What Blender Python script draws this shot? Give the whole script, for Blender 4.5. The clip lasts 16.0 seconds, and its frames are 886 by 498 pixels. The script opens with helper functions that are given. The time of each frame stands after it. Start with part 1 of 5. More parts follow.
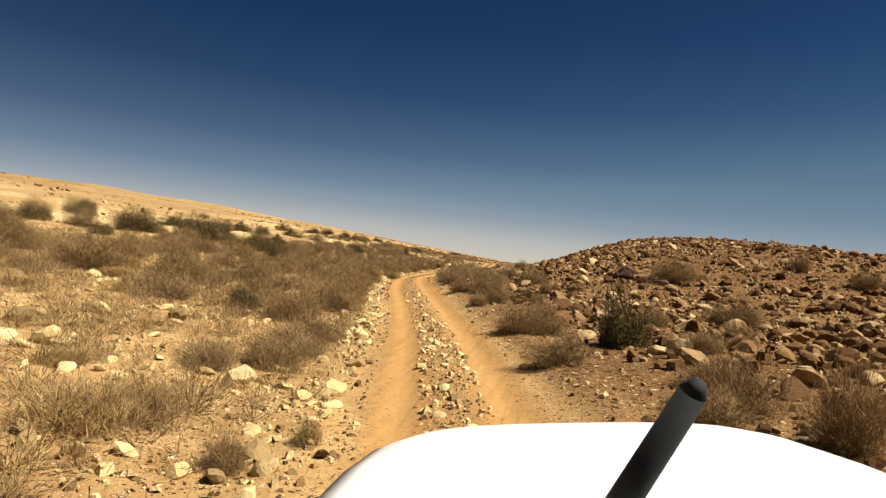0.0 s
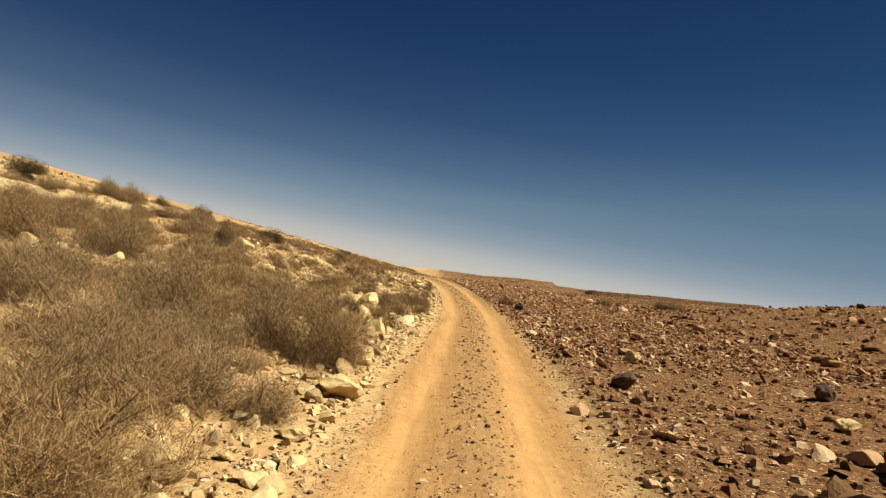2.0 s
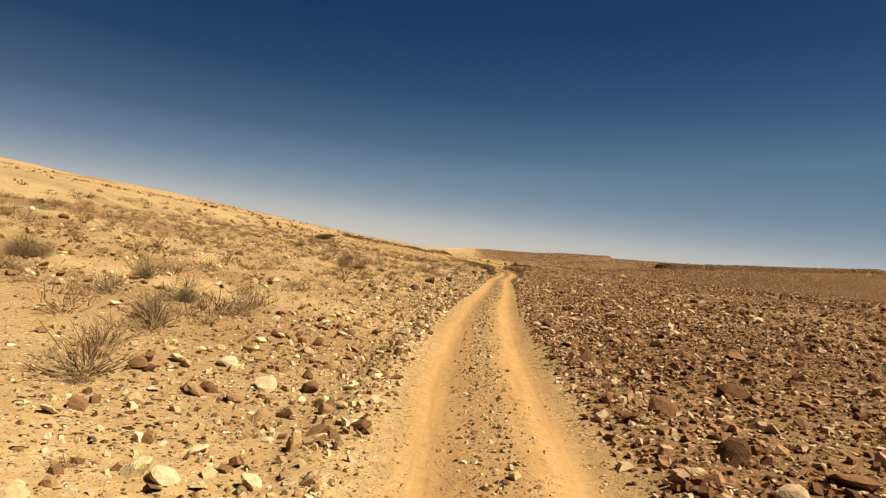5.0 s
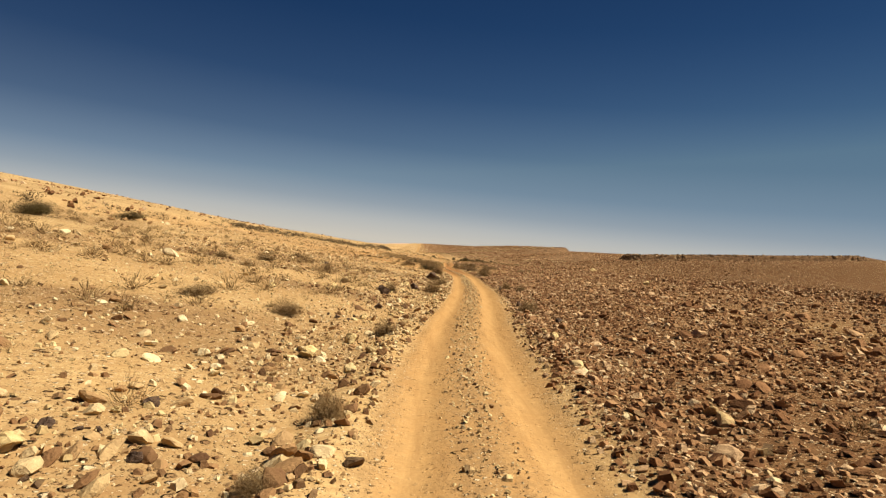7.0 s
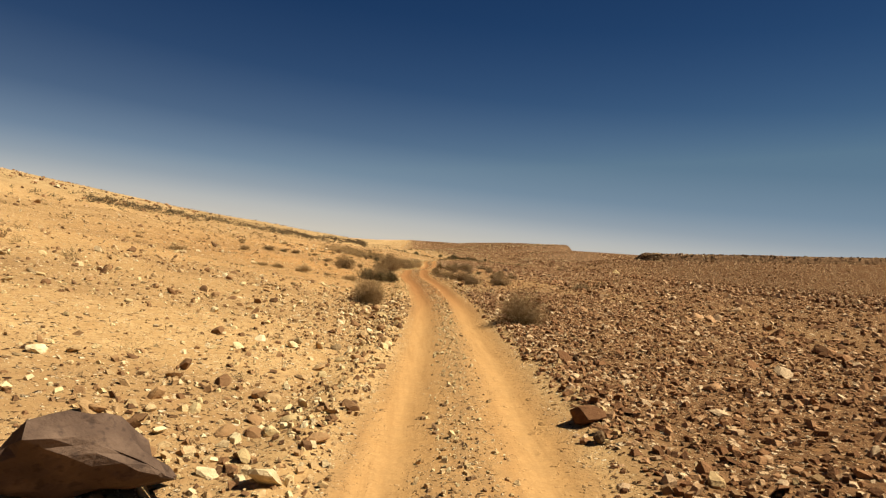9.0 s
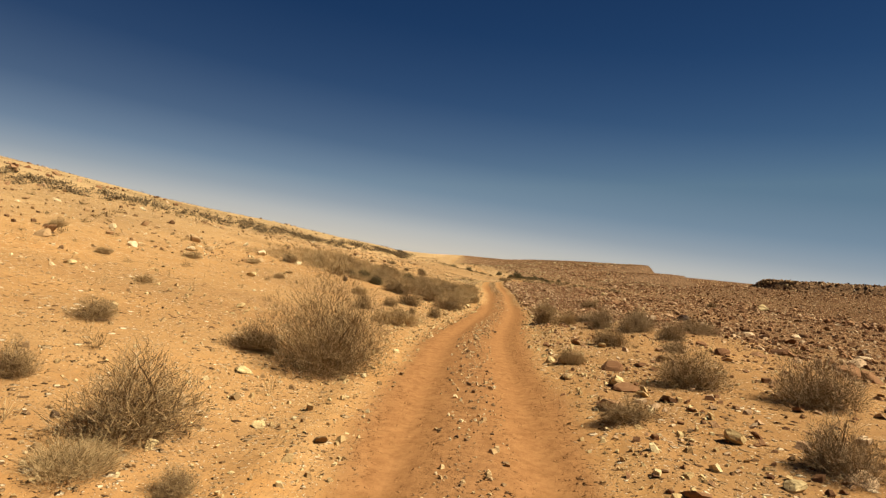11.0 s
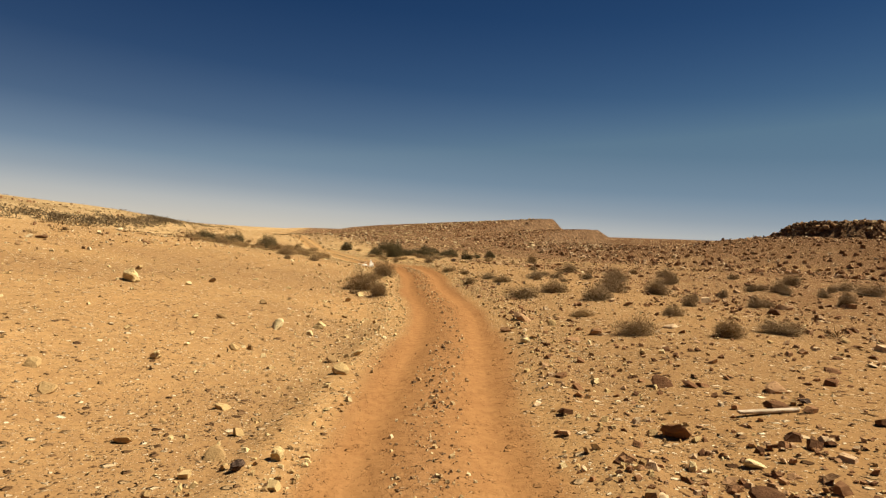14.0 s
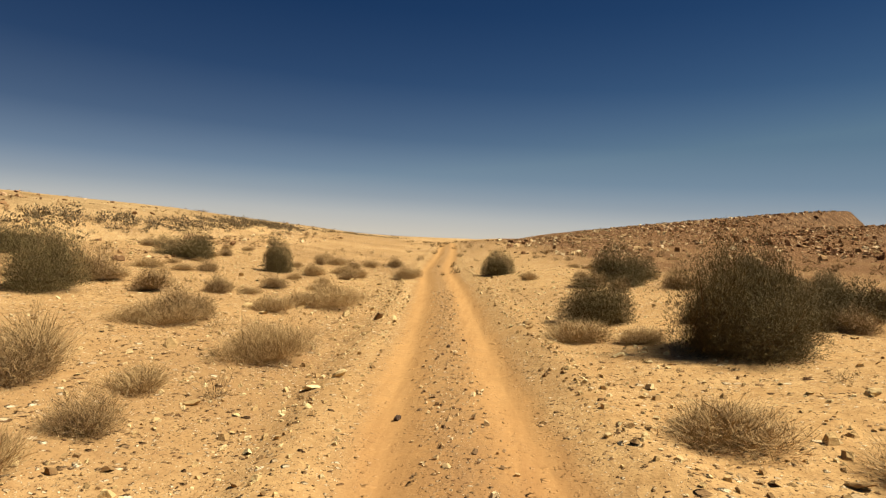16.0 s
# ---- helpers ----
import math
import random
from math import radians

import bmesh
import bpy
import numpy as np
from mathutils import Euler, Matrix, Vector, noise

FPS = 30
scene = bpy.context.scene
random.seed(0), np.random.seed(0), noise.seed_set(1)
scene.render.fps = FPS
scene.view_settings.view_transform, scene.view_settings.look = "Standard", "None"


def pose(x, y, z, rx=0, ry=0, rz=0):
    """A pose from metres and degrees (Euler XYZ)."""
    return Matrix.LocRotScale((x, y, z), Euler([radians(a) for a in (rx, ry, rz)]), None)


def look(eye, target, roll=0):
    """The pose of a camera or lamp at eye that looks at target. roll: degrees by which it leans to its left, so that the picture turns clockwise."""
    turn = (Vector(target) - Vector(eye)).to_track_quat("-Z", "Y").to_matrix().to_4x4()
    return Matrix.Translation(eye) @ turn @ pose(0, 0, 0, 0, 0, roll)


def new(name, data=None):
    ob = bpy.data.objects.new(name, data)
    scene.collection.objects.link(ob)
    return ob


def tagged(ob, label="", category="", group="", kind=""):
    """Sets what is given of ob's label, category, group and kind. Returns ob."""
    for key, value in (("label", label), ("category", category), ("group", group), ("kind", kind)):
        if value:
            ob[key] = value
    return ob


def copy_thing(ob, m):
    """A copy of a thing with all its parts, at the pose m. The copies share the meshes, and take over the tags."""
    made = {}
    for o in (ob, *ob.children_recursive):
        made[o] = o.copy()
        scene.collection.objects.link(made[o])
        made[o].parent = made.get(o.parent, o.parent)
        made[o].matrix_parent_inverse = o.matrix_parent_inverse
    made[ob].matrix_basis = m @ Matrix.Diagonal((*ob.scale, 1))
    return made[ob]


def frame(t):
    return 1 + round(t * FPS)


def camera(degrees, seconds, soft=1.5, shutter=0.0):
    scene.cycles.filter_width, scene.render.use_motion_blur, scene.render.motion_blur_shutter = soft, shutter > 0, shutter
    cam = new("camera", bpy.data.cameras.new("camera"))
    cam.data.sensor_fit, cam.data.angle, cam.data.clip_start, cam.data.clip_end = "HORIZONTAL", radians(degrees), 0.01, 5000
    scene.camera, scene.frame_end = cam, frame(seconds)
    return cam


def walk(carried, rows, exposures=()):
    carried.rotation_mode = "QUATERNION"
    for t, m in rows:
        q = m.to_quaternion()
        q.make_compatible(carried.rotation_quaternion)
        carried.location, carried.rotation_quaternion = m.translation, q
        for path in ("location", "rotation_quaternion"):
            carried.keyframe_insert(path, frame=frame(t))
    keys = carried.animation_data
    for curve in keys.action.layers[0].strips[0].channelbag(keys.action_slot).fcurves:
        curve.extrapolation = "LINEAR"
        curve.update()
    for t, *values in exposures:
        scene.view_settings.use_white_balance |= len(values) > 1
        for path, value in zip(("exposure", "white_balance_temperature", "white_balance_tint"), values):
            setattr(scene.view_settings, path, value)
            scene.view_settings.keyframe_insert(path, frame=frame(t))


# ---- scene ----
# ---- camera ----
# seconds, eye x, y, z, then yaw (to the left of +y), pitch (up) and roll in degrees
ROWS = [
(0, -3.89, 7.12, 5.14, 11.13, 1.46, -0.77), (0.5, -7.31, 21.36, 5.32, 14.25, 2.58, -1.53),
(1, -11.89, 37.54, 5.81, 16.45, 2.49, -3.91), (1.5, -16.02, 54.39, 6.09, 9.19, 2.05, 2.97),
(2, -17.19, 70.78, 6.20, -0.26, 1.96, 3.86), (2.5, -16.11, 84.66, 6.40, 0.51, 1.43, 3.27),
(3, -15.87, 95.95, 6.36, 2.71, 0.61, 0.56), (3.5, -16.02, 105.26, 6.57, 0.22, -0.01, 0.84),
(4, -16.40, 114.4, 6.86, 3.9, 0.3, 0.60), (4.5, -17.45, 124.6, 7.12, 5.6, 0.3, 0.3),
(5, -18.45, 135.7, 7.16, 3.2, -0.2, 0.2), (5.5, -18.72, 147.5, 7.02, -0.64, -0.4, 0.4),
(6, -18.32, 159.83, 6.77, -3.10, -0.65, -0.03), (6.5, -17.45, 172.22, 6.41, -2.79, -1.86, -2.73),
(7, -16.83, 184.23, 6.05, -2.11, -0.71, -0.95), (7.5, -16.22, 195.75, 5.75, -4.77, -1.06, -2.00),
(8, -15.03, 208.41, 5.43, -3.59, -0.65, 0.83), (8.5, -14.05, 220.51, 5.06, -3.3, -0.9, 0.2),
(9, -13.2, 232.40, 4.64, -3.2, -1.0, -0.2), (9.5, -12.35, 244.30, 4.22, -2.4, -0.9, -0.8),
(10, -11.9, 256.55, 3.88, 1.2, -0.8, -2.2), (10.5, -12.13, 269.64, 3.68, 5.98, -0.75, -4.73),
(11, -12.89, 283.78, 3.43, 2.01, 0.48, 1.70), (11.5, -12.42, 299.90, 3.13, -3.45, -0.58, -1.46),
(12, -11.01, 316.04, 2.29, -3.22, -0.37, -0.39), (12.5, -9.92, 333.38, 2.13, -1.26, -0.18, 0.97),
(13, -9.35, 351.67, 1.90, -1.21, -0.56, -0.75), (13.5, -8.00, 370.33, 1.43, -4.32, -1.21, -0.27),
(14, -5.95, 389.04, 0.51, -12.91, -2.63, -2.06), (14.5, -2.53, 406.28, -0.19, -9.38, -2.30, -1.28),
(15, -0.15, 422.14, -0.49, -7.10, -0.41, 2.55), (15.5, 0.70, 435.78, -0.99, 1.04, -1.42, 0.81),
(16, -0.38, 445.90, -1.19, 5.83, -0.72, -3.50)]
EYE_HEIGHT = 2.1
cam = camera(75.07, 16.0, soft=1.3)


def gaze(x, y, z, yaw, pitch, roll):
    a, b = radians(yaw), radians(pitch)
    return look((x, y, z), (x - math.sin(a) * math.cos(b), y + math.cos(a) * math.cos(b), z + math.sin(b)), roll)


walk(cam, [(t, gaze(*row)) for t, *row in ROWS], exposures=[(0, 0.9), (16, 0.9)])


# ---- sky and sun ----
SUN_ELEVATION, SUN_AZIMUTH = 48, 95   # degrees; azimuth from +y towards +x
world = bpy.data.worlds.new("desert_sky")
scene.world = world
world.use_nodes = True
sky = world.node_tree.nodes.new("ShaderNodeTexSky")
sky.sky_type, sky.sun_disc = "NISHITA", False
sky.sun_elevation, sky.sun_rotation = radians(SUN_ELEVATION), radians(SUN_AZIMUTH)
sky.altitude, sky.air_density, sky.dust_density, sky.ozone_density = 500, 1.0, 0.3, 1.8
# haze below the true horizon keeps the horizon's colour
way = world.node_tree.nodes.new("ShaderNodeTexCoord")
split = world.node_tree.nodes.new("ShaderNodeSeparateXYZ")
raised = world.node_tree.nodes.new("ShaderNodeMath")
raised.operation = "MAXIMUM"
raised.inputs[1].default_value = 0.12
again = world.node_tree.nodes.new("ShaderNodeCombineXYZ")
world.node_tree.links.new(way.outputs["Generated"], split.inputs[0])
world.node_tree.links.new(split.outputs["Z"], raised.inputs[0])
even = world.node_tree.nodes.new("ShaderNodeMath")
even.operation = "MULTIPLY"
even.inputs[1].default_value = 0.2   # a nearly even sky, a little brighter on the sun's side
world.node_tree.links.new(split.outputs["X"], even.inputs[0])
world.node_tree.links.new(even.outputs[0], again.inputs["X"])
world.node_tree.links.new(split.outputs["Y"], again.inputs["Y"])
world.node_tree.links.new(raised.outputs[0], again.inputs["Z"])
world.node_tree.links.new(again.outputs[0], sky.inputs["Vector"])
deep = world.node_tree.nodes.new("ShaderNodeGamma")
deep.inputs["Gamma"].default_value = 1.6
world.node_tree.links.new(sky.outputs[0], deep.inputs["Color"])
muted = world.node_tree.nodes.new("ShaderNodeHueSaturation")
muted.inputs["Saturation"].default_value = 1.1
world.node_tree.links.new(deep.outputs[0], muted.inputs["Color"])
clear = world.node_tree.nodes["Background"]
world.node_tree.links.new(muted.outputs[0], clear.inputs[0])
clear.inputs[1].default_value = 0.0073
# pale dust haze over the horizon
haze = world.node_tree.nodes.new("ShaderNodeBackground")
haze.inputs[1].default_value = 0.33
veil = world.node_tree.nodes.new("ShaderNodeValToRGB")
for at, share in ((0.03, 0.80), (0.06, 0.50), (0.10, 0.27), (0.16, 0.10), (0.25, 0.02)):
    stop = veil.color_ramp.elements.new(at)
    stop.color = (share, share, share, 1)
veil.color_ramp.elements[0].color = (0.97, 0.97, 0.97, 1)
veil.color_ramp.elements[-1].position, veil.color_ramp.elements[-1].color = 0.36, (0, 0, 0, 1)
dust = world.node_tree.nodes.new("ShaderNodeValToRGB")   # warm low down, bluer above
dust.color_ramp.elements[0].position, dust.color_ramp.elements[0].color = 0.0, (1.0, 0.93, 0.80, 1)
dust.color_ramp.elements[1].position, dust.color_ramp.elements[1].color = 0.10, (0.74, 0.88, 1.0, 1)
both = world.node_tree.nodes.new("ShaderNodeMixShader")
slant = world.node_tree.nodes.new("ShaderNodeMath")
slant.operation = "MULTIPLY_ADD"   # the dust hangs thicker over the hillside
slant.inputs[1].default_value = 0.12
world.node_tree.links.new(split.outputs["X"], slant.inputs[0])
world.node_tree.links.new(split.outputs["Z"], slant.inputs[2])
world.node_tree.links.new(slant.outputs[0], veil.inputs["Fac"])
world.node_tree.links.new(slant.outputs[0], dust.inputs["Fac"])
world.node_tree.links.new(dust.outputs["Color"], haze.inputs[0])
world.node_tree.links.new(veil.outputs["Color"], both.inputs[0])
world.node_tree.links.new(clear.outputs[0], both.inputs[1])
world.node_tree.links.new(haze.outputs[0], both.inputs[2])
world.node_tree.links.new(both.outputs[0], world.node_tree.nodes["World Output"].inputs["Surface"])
sun = new("sun", bpy.data.lights.new("sun", "SUN"))
sun.data.energy, sun.data.angle, sun.data.color = 5.0, radians(0.5), (1.0, 0.94, 0.82)
SUNWARD = Vector((math.cos(radians(SUN_ELEVATION)) * math.sin(radians(SUN_AZIMUTH)),
                  math.cos(radians(SUN_ELEVATION)) * math.cos(radians(SUN_AZIMUTH)), math.sin(radians(SUN_ELEVATION))))
sun.matrix_world = look(tuple(SUNWARD * 50), (0, 0, 0))


# ---- materials ----
class Nodes:
    """A short way to write a node material."""

    def __init__(self, name, roughness=0.9, metallic=0.0, specular=0.2):
        self.mat = bpy.data.materials.new(name)
        self.mat.use_nodes = True
        self.tree = self.mat.node_tree
        self.bsdf = self.tree.nodes["Principled BSDF"]
        self.bsdf.inputs["Roughness"].default_value = roughness
        self.bsdf.inputs["Metallic"].default_value = metallic
        self.bsdf.inputs["Specular IOR Level"].default_value = specular

    def add(self, kind, links=None, **values):
        node = self.tree.nodes.new(kind)
        for key, value in values.items():
            node.inputs[key].default_value = value
        for key, source in (links or {}).items():
            self.tree.links.new(source, node.inputs[key])
        return node

    def place(self):
        return self.add("ShaderNodeTexCoord").outputs["Object"]

    def noise(self, scale, detail=4, vector=None, roughness=0.6):
        return self.add("ShaderNodeTexNoise", {"Vector": vector} if vector else None, Scale=scale, Detail=detail, Roughness=roughness).outputs["Fac"]

    def cells(self, scale, vector=None, out="Distance"):
        return self.add("ShaderNodeTexVoronoi", {"Vector": vector} if vector else None, Scale=scale).outputs[out]

    def ramp(self, source, *stops):
        node = self.add("ShaderNodeValToRGB", {"Fac": source})
        els = node.color_ramp.elements
        while len(els) < len(stops):
            els.new(0.5)
        for el, (at, colour) in zip(els, stops):
            el.position = at
            el.color = (*colour, 1) if isinstance(colour, tuple) else (colour, colour, colour, 1)
        return node.outputs["Color"]

    def mix(self, fac, a, b, blend="MIX"):
        node = self.tree.nodes.new("ShaderNodeMix")
        node.data_type, node.blend_type = "RGBA", blend
        for socket, value in ((node.inputs["Factor"], fac), (node.inputs["A"], a), (node.inputs["B"], b)):
            if isinstance(value, bpy.types.NodeSocket):
                self.tree.links.new(value, socket)
            elif isinstance(value, tuple):
                socket.default_value = (*value, 1)
            else:
                socket.default_value = value
        return node.outputs["Result"]

    def math(self, op, a, b=0.0):
        node = self.tree.nodes.new("ShaderNodeMath")
        node.operation = op
        for socket, value in zip(node.inputs, (a, b)):
            if isinstance(value, bpy.types.NodeSocket):
                self.tree.links.new(value, socket)
            else:
                socket.default_value = value
        return node.outputs[0]

    def value(self, name):
        node = self.tree.nodes.new("ShaderNodeAttribute")
        node.attribute_name = name
        return node.outputs["Fac"]

    def done(self, colour, bump=None, strength=0.4, distance=0.02):
        if isinstance(colour, tuple):
            self.bsdf.inputs["Base Color"].default_value = (*colour, 1)
        else:
            self.tree.links.new(colour, self.bsdf.inputs["Base Color"])
        if bump is not None:
            node = self.add("ShaderNodeBump", {"Height": bump}, Strength=strength, Distance=distance)
            self.tree.links.new(node.outputs["Normal"], self.bsdf.inputs["Normal"])
        return self.mat


def ground_material():
    n = Nodes("desert_ground", 1.0, specular=0.0)
    at = n.place()
    patch, fine, grit = n.noise(0.12, 5, at), n.noise(1.7, 6, at), n.noise(22, 4, at)
    mottle = n.noise(6.5, 5, at, 0.7)
    bent = n.add("ShaderNodeTexNoise", {"Vector": at}, Scale=11.0, Detail=3.0).outputs["Color"]
    bent = n.add("ShaderNodeVectorMath", {0: bent})
    bent.operation = "SCALE"
    bent.inputs["Scale"].default_value = 0.10
    bent = n.add("ShaderNodeVectorMath", {0: at, 1: bent.outputs[0]}).outputs[0]

    def pieces(scale, amount):
        """Stones of uneven size, where amount is their share. Returns cover, a random tint and relief."""
        cell = n.add("ShaderNodeTexVoronoi", {"Vector": bent}, Scale=scale)
        parts = n.add("ShaderNodeSeparateColor", {0: cell.outputs["Color"]})
        reach = n.math("ADD", n.math("MULTIPLY", parts.outputs[1], 0.34), 0.16)
        over = n.math("MAXIMUM", n.math("SUBTRACT", reach, cell.outputs["Distance"]), 0.0)
        there = n.math("LESS_THAN", parts.outputs[2], amount)
        cover = n.math("MULTIPLY", n.math("MINIMUM", n.math("MULTIPLY", over, 12.0), 1.0), there)
        return cover, parts.outputs[0], n.math("MULTIPLY", n.math("MINIMUM", over, 0.16), there)

    stony, gravel = n.value("stony"), n.value("gravel")
    clump = n.ramp(fine, (0.32, 0.25), (0.6, 1.0))
    big, big_tint, big_rise = pieces(7.0, n.math("ADD", n.math("MULTIPLY", stony, 0.85), n.math("MULTIPLY", n.math("MULTIPLY", gravel, 0.12), clump)))
    mid, mid_tint, mid_rise = pieces(17.0, n.math("MULTIPLY", n.math("ADD", n.math("MULTIPLY", stony, 0.9), n.math("MULTIPLY", gravel, 0.55)), clump))
    tiny, tiny_tint, tiny_rise = pieces(44.0, n.math("MULTIPLY", n.math("MULTIPLY", gravel, 0.85), clump))
    pale = n.mix(n.ramp(fine, (0.3, 0.0), (0.7, 1.0)), (0.44, 0.292, 0.122), (0.60, 0.43, 0.196))
    rust = n.mix(n.ramp(fine, (0.3, 0.0), (0.7, 1.0)), (0.375, 0.183, 0.056), (0.50, 0.268, 0.093))
    sand = n.mix(n.value("rust"), pale, rust)
    sand = n.mix(n.ramp(patch, (0.42, 0.0), (0.62, 0.6)), sand, (0.33, 0.195, 0.078))
    sand = n.mix(n.ramp(mottle, (0.42, 0.0), (0.64, 0.65)), sand, (0.27, 0.15, 0.058))
    sand = n.mix(n.math("MULTIPLY", n.value("dun"), n.ramp(patch, (0.3, 0.45), (0.65, 0.9))), sand, n.mix(n.ramp(mottle, (0.35, 0.0), (0.65, 1.0)), (0.37, 0.212, 0.083), (0.23, 0.128, 0.051)))
    sand = n.mix(n.math("MULTIPLY", n.value("hill"), n.ramp(patch, (0.35, 0.6), (0.62, 0.95))), sand, n.mix(fine, (0.25, 0.145, 0.068), (0.37, 0.235, 0.12)))
    brown = ((0.0, (0.04, 0.018, 0.007)), (0.3, (0.11, 0.05, 0.02)), (0.6, (0.23, 0.116, 0.046)), (0.82, (0.44, 0.265, 0.125)), (1.0, (0.68, 0.50, 0.29)))
    chip = ((0.0, (0.065, 0.034, 0.017)), (0.35, (0.17, 0.092, 0.04)), (0.65, (0.40, 0.26, 0.12)), (1.0, (0.74, 0.58, 0.35)))
    # brown soil, its colour darkened for the shade in the gaps between stones
    bed = n.mix(n.ramp(mottle, (0.35, 0.0), (0.65, 1.0)), (0.085, 0.040, 0.018), (0.19, 0.097, 0.042))
    cover = n.mix(n.math("MINIMUM", n.math("MULTIPLY", stony, 0.97), 1.0), sand, bed)
    # shade between the far stones, put into the ground colour
    cover = n.mix(n.value("far_shade"), cover, n.mix(n.ramp(mottle, (0.35, 0.0), (0.65, 1.0)), (0.052, 0.024, 0.011), (0.10, 0.05, 0.022)))
    cover = n.mix(tiny, cover, n.ramp(tiny_tint, *chip))
    cover = n.mix(mid, cover, n.mix(stony, n.ramp(mid_tint, *chip), n.ramp(mid_tint, *brown)))
    cover = n.mix(big, cover, n.mix(stony, n.ramp(big_tint, *chip), n.ramp(big_tint, *brown)))
    cover = n.mix(n.math("MULTIPLY", n.value("grassy"), 0.8), cover, n.mix(n.ramp(fine, (0.35, 0.0), (0.65, 1.0)), (0.29, 0.188, 0.085), (0.42, 0.285, 0.130)))
    cover = n.mix(n.math("MULTIPLY", n.value("grassy"), n.ramp(n.noise(0.035, 6, at, 0.7), (0.45, 0.0), (0.62, 0.8))), cover, (0.20, 0.115, 0.045))
    # packed wheel tracks
    crown = n.value("crown")
    packed = n.mix(n.ramp(grit, (0.3, 0.0), (0.7, 1.0)), (0.33, 0.168, 0.054), (0.46, 0.255, 0.092))
    packed = n.mix(n.value("rust"), n.mix(n.ramp(fine, (0.35, 0.0), (0.7, 0.8)), packed, (0.49, 0.295, 0.112)), n.mix(n.ramp(fine, (0.35, 0.0), (0.7, 0.7)), packed, (0.26, 0.11, 0.034)))
    packed = n.mix(n.ramp(mottle, (0.42, 0.0), (0.66, 0.6)), packed, (0.28, 0.155, 0.058))
    drawn = n.add("ShaderNodeMapping", {"Vector": at}, Scale=(7.0, 0.45, 1.0)).outputs[0]
    packed = n.mix(n.ramp(n.noise(1.0, 5, drawn, 0.65), (0.46, 0.0), (0.66, 0.65)), packed, (0.25, 0.125, 0.043))
    packed = n.mix(n.math("MULTIPLY", crown, n.ramp(mottle, (0.3, 0.25), (0.6, 0.8))), packed, (0.27, 0.16, 0.068))
    packed = n.mix(n.math("MULTIPLY", tiny, crown), packed, n.ramp(tiny_tint, *chip))
    packed = n.mix(n.math("MULTIPLY", mid, crown), packed, n.ramp(mid_tint, *chip))
    packed = n.mix(n.math("MULTIPLY", n.value("rut"), 0.3), packed, n.mix(n.value("rust"), (0.54, 0.335, 0.13), (0.38, 0.192, 0.066)))
    packed = n.mix(n.math("MULTIPLY", n.value("clay"), 0.92), packed, n.mix(n.ramp(mottle, (0.35, 0.0), (0.65, 1.0)), (0.19, 0.08, 0.027), (0.31, 0.142, 0.05)))
    cover = n.mix(n.value("track"), cover, packed)
    # bare pale ledges, and distance haze tinted pink into the far hills' colour
    cover = n.mix(n.value("bedrock"), cover, n.ramp(mottle, (0.3, (0.34, 0.22, 0.095)), (0.5, (0.53, 0.38, 0.18)), (0.68, (0.63, 0.48, 0.25))))
    cover = n.mix(n.math("MULTIPLY", n.value("far_haze"), 0.8), cover, n.mix(fine, (0.42, 0.235, 0.14), (0.50, 0.33, 0.20)))
    # strata on steep faces
    cover = n.mix(n.value("cliff"), cover, n.ramp(n.noise(0.9, 6, at), (0.3, (0.055, 0.03, 0.016)), (0.5, (0.14, 0.078, 0.038)), (0.7, (0.27, 0.16, 0.078))))
    loose = n.math("SUBTRACT", 1.0, n.math("MULTIPLY", n.value("rut"), n.value("track")))
    relief = n.math("ADD", n.math("MULTIPLY", big_rise, 7.5), n.math("ADD", n.math("MULTIPLY", mid_rise, 3.4), n.math("MULTIPLY", tiny_rise, 0.9)))
    lump = n.math("ADD", n.math("MULTIPLY", fine, 0.5), n.math("MULTIPLY", n.math("ADD", n.math("MULTIPLY", grit, 0.16), n.math("MULTIPLY", mottle, 0.35)), loose))
    return n.done(cover, n.math("ADD", lump, n.math("MULTIPLY", relief, loose)), 1.0, 0.07)


def stone_material(name, *colours):
    """Angular desert stone; colours from dark to light, picked for each stone."""
    n = Nodes(name, 0.9, specular=0.04)
    at = n.place()
    island = n.add("ShaderNodeNewGeometry").outputs["Random Per Island"]
    last = len(colours) - 1
    base = n.ramp(island, *[(i / last, c) for i, c in enumerate(colours)])
    base = n.mix(n.ramp(n.noise(9, 5, at), (0.35, 0.0), (0.7, 0.55)), base, tuple(v * 0.62 for v in colours[last // 2]))
    return n.done(base, n.math("ADD", n.noise(10, 6, at), n.math("MULTIPLY", n.noise(40, 4, at), 0.3)), 0.8, 0.03)


def rock_material(name, dark, mid, light):
    n = Nodes(name, 0.88, specular=0.06)
    at = n.place()
    own = n.add("ShaderNodeObjectInfo").outputs["Random"]
    base = n.ramp(n.noise(3.5, 7, at), (0.28, dark), (0.5, mid), (0.72, light))
    base = n.mix(n.math("MULTIPLY", own, 0.45), base, mid)
    base = n.mix(n.ramp(n.noise(14, 4, at), (0.52, 0.0), (0.66, 0.7)), base, dark)
    return n.done(base, n.math("ADD", n.noise(6, 6, at), n.math("MULTIPLY", n.noise(40, 3, at), 0.3)), 0.8, 0.04)


def plant_material(name, dark, light, translucent=0.0):
    n = Nodes(name, 0.8, specular=0.15)
    island = n.add("ShaderNodeNewGeometry").outputs["Random Per Island"]
    own = n.add("ShaderNodeObjectInfo").outputs["Random"]
    base = n.mix(island, dark, light)
    base = n.mix(n.math("MULTIPLY", own, 0.4), base, tuple(0.5 * (a + b) * 0.75 for a, b in zip(dark, light)))
    return n.done(base)


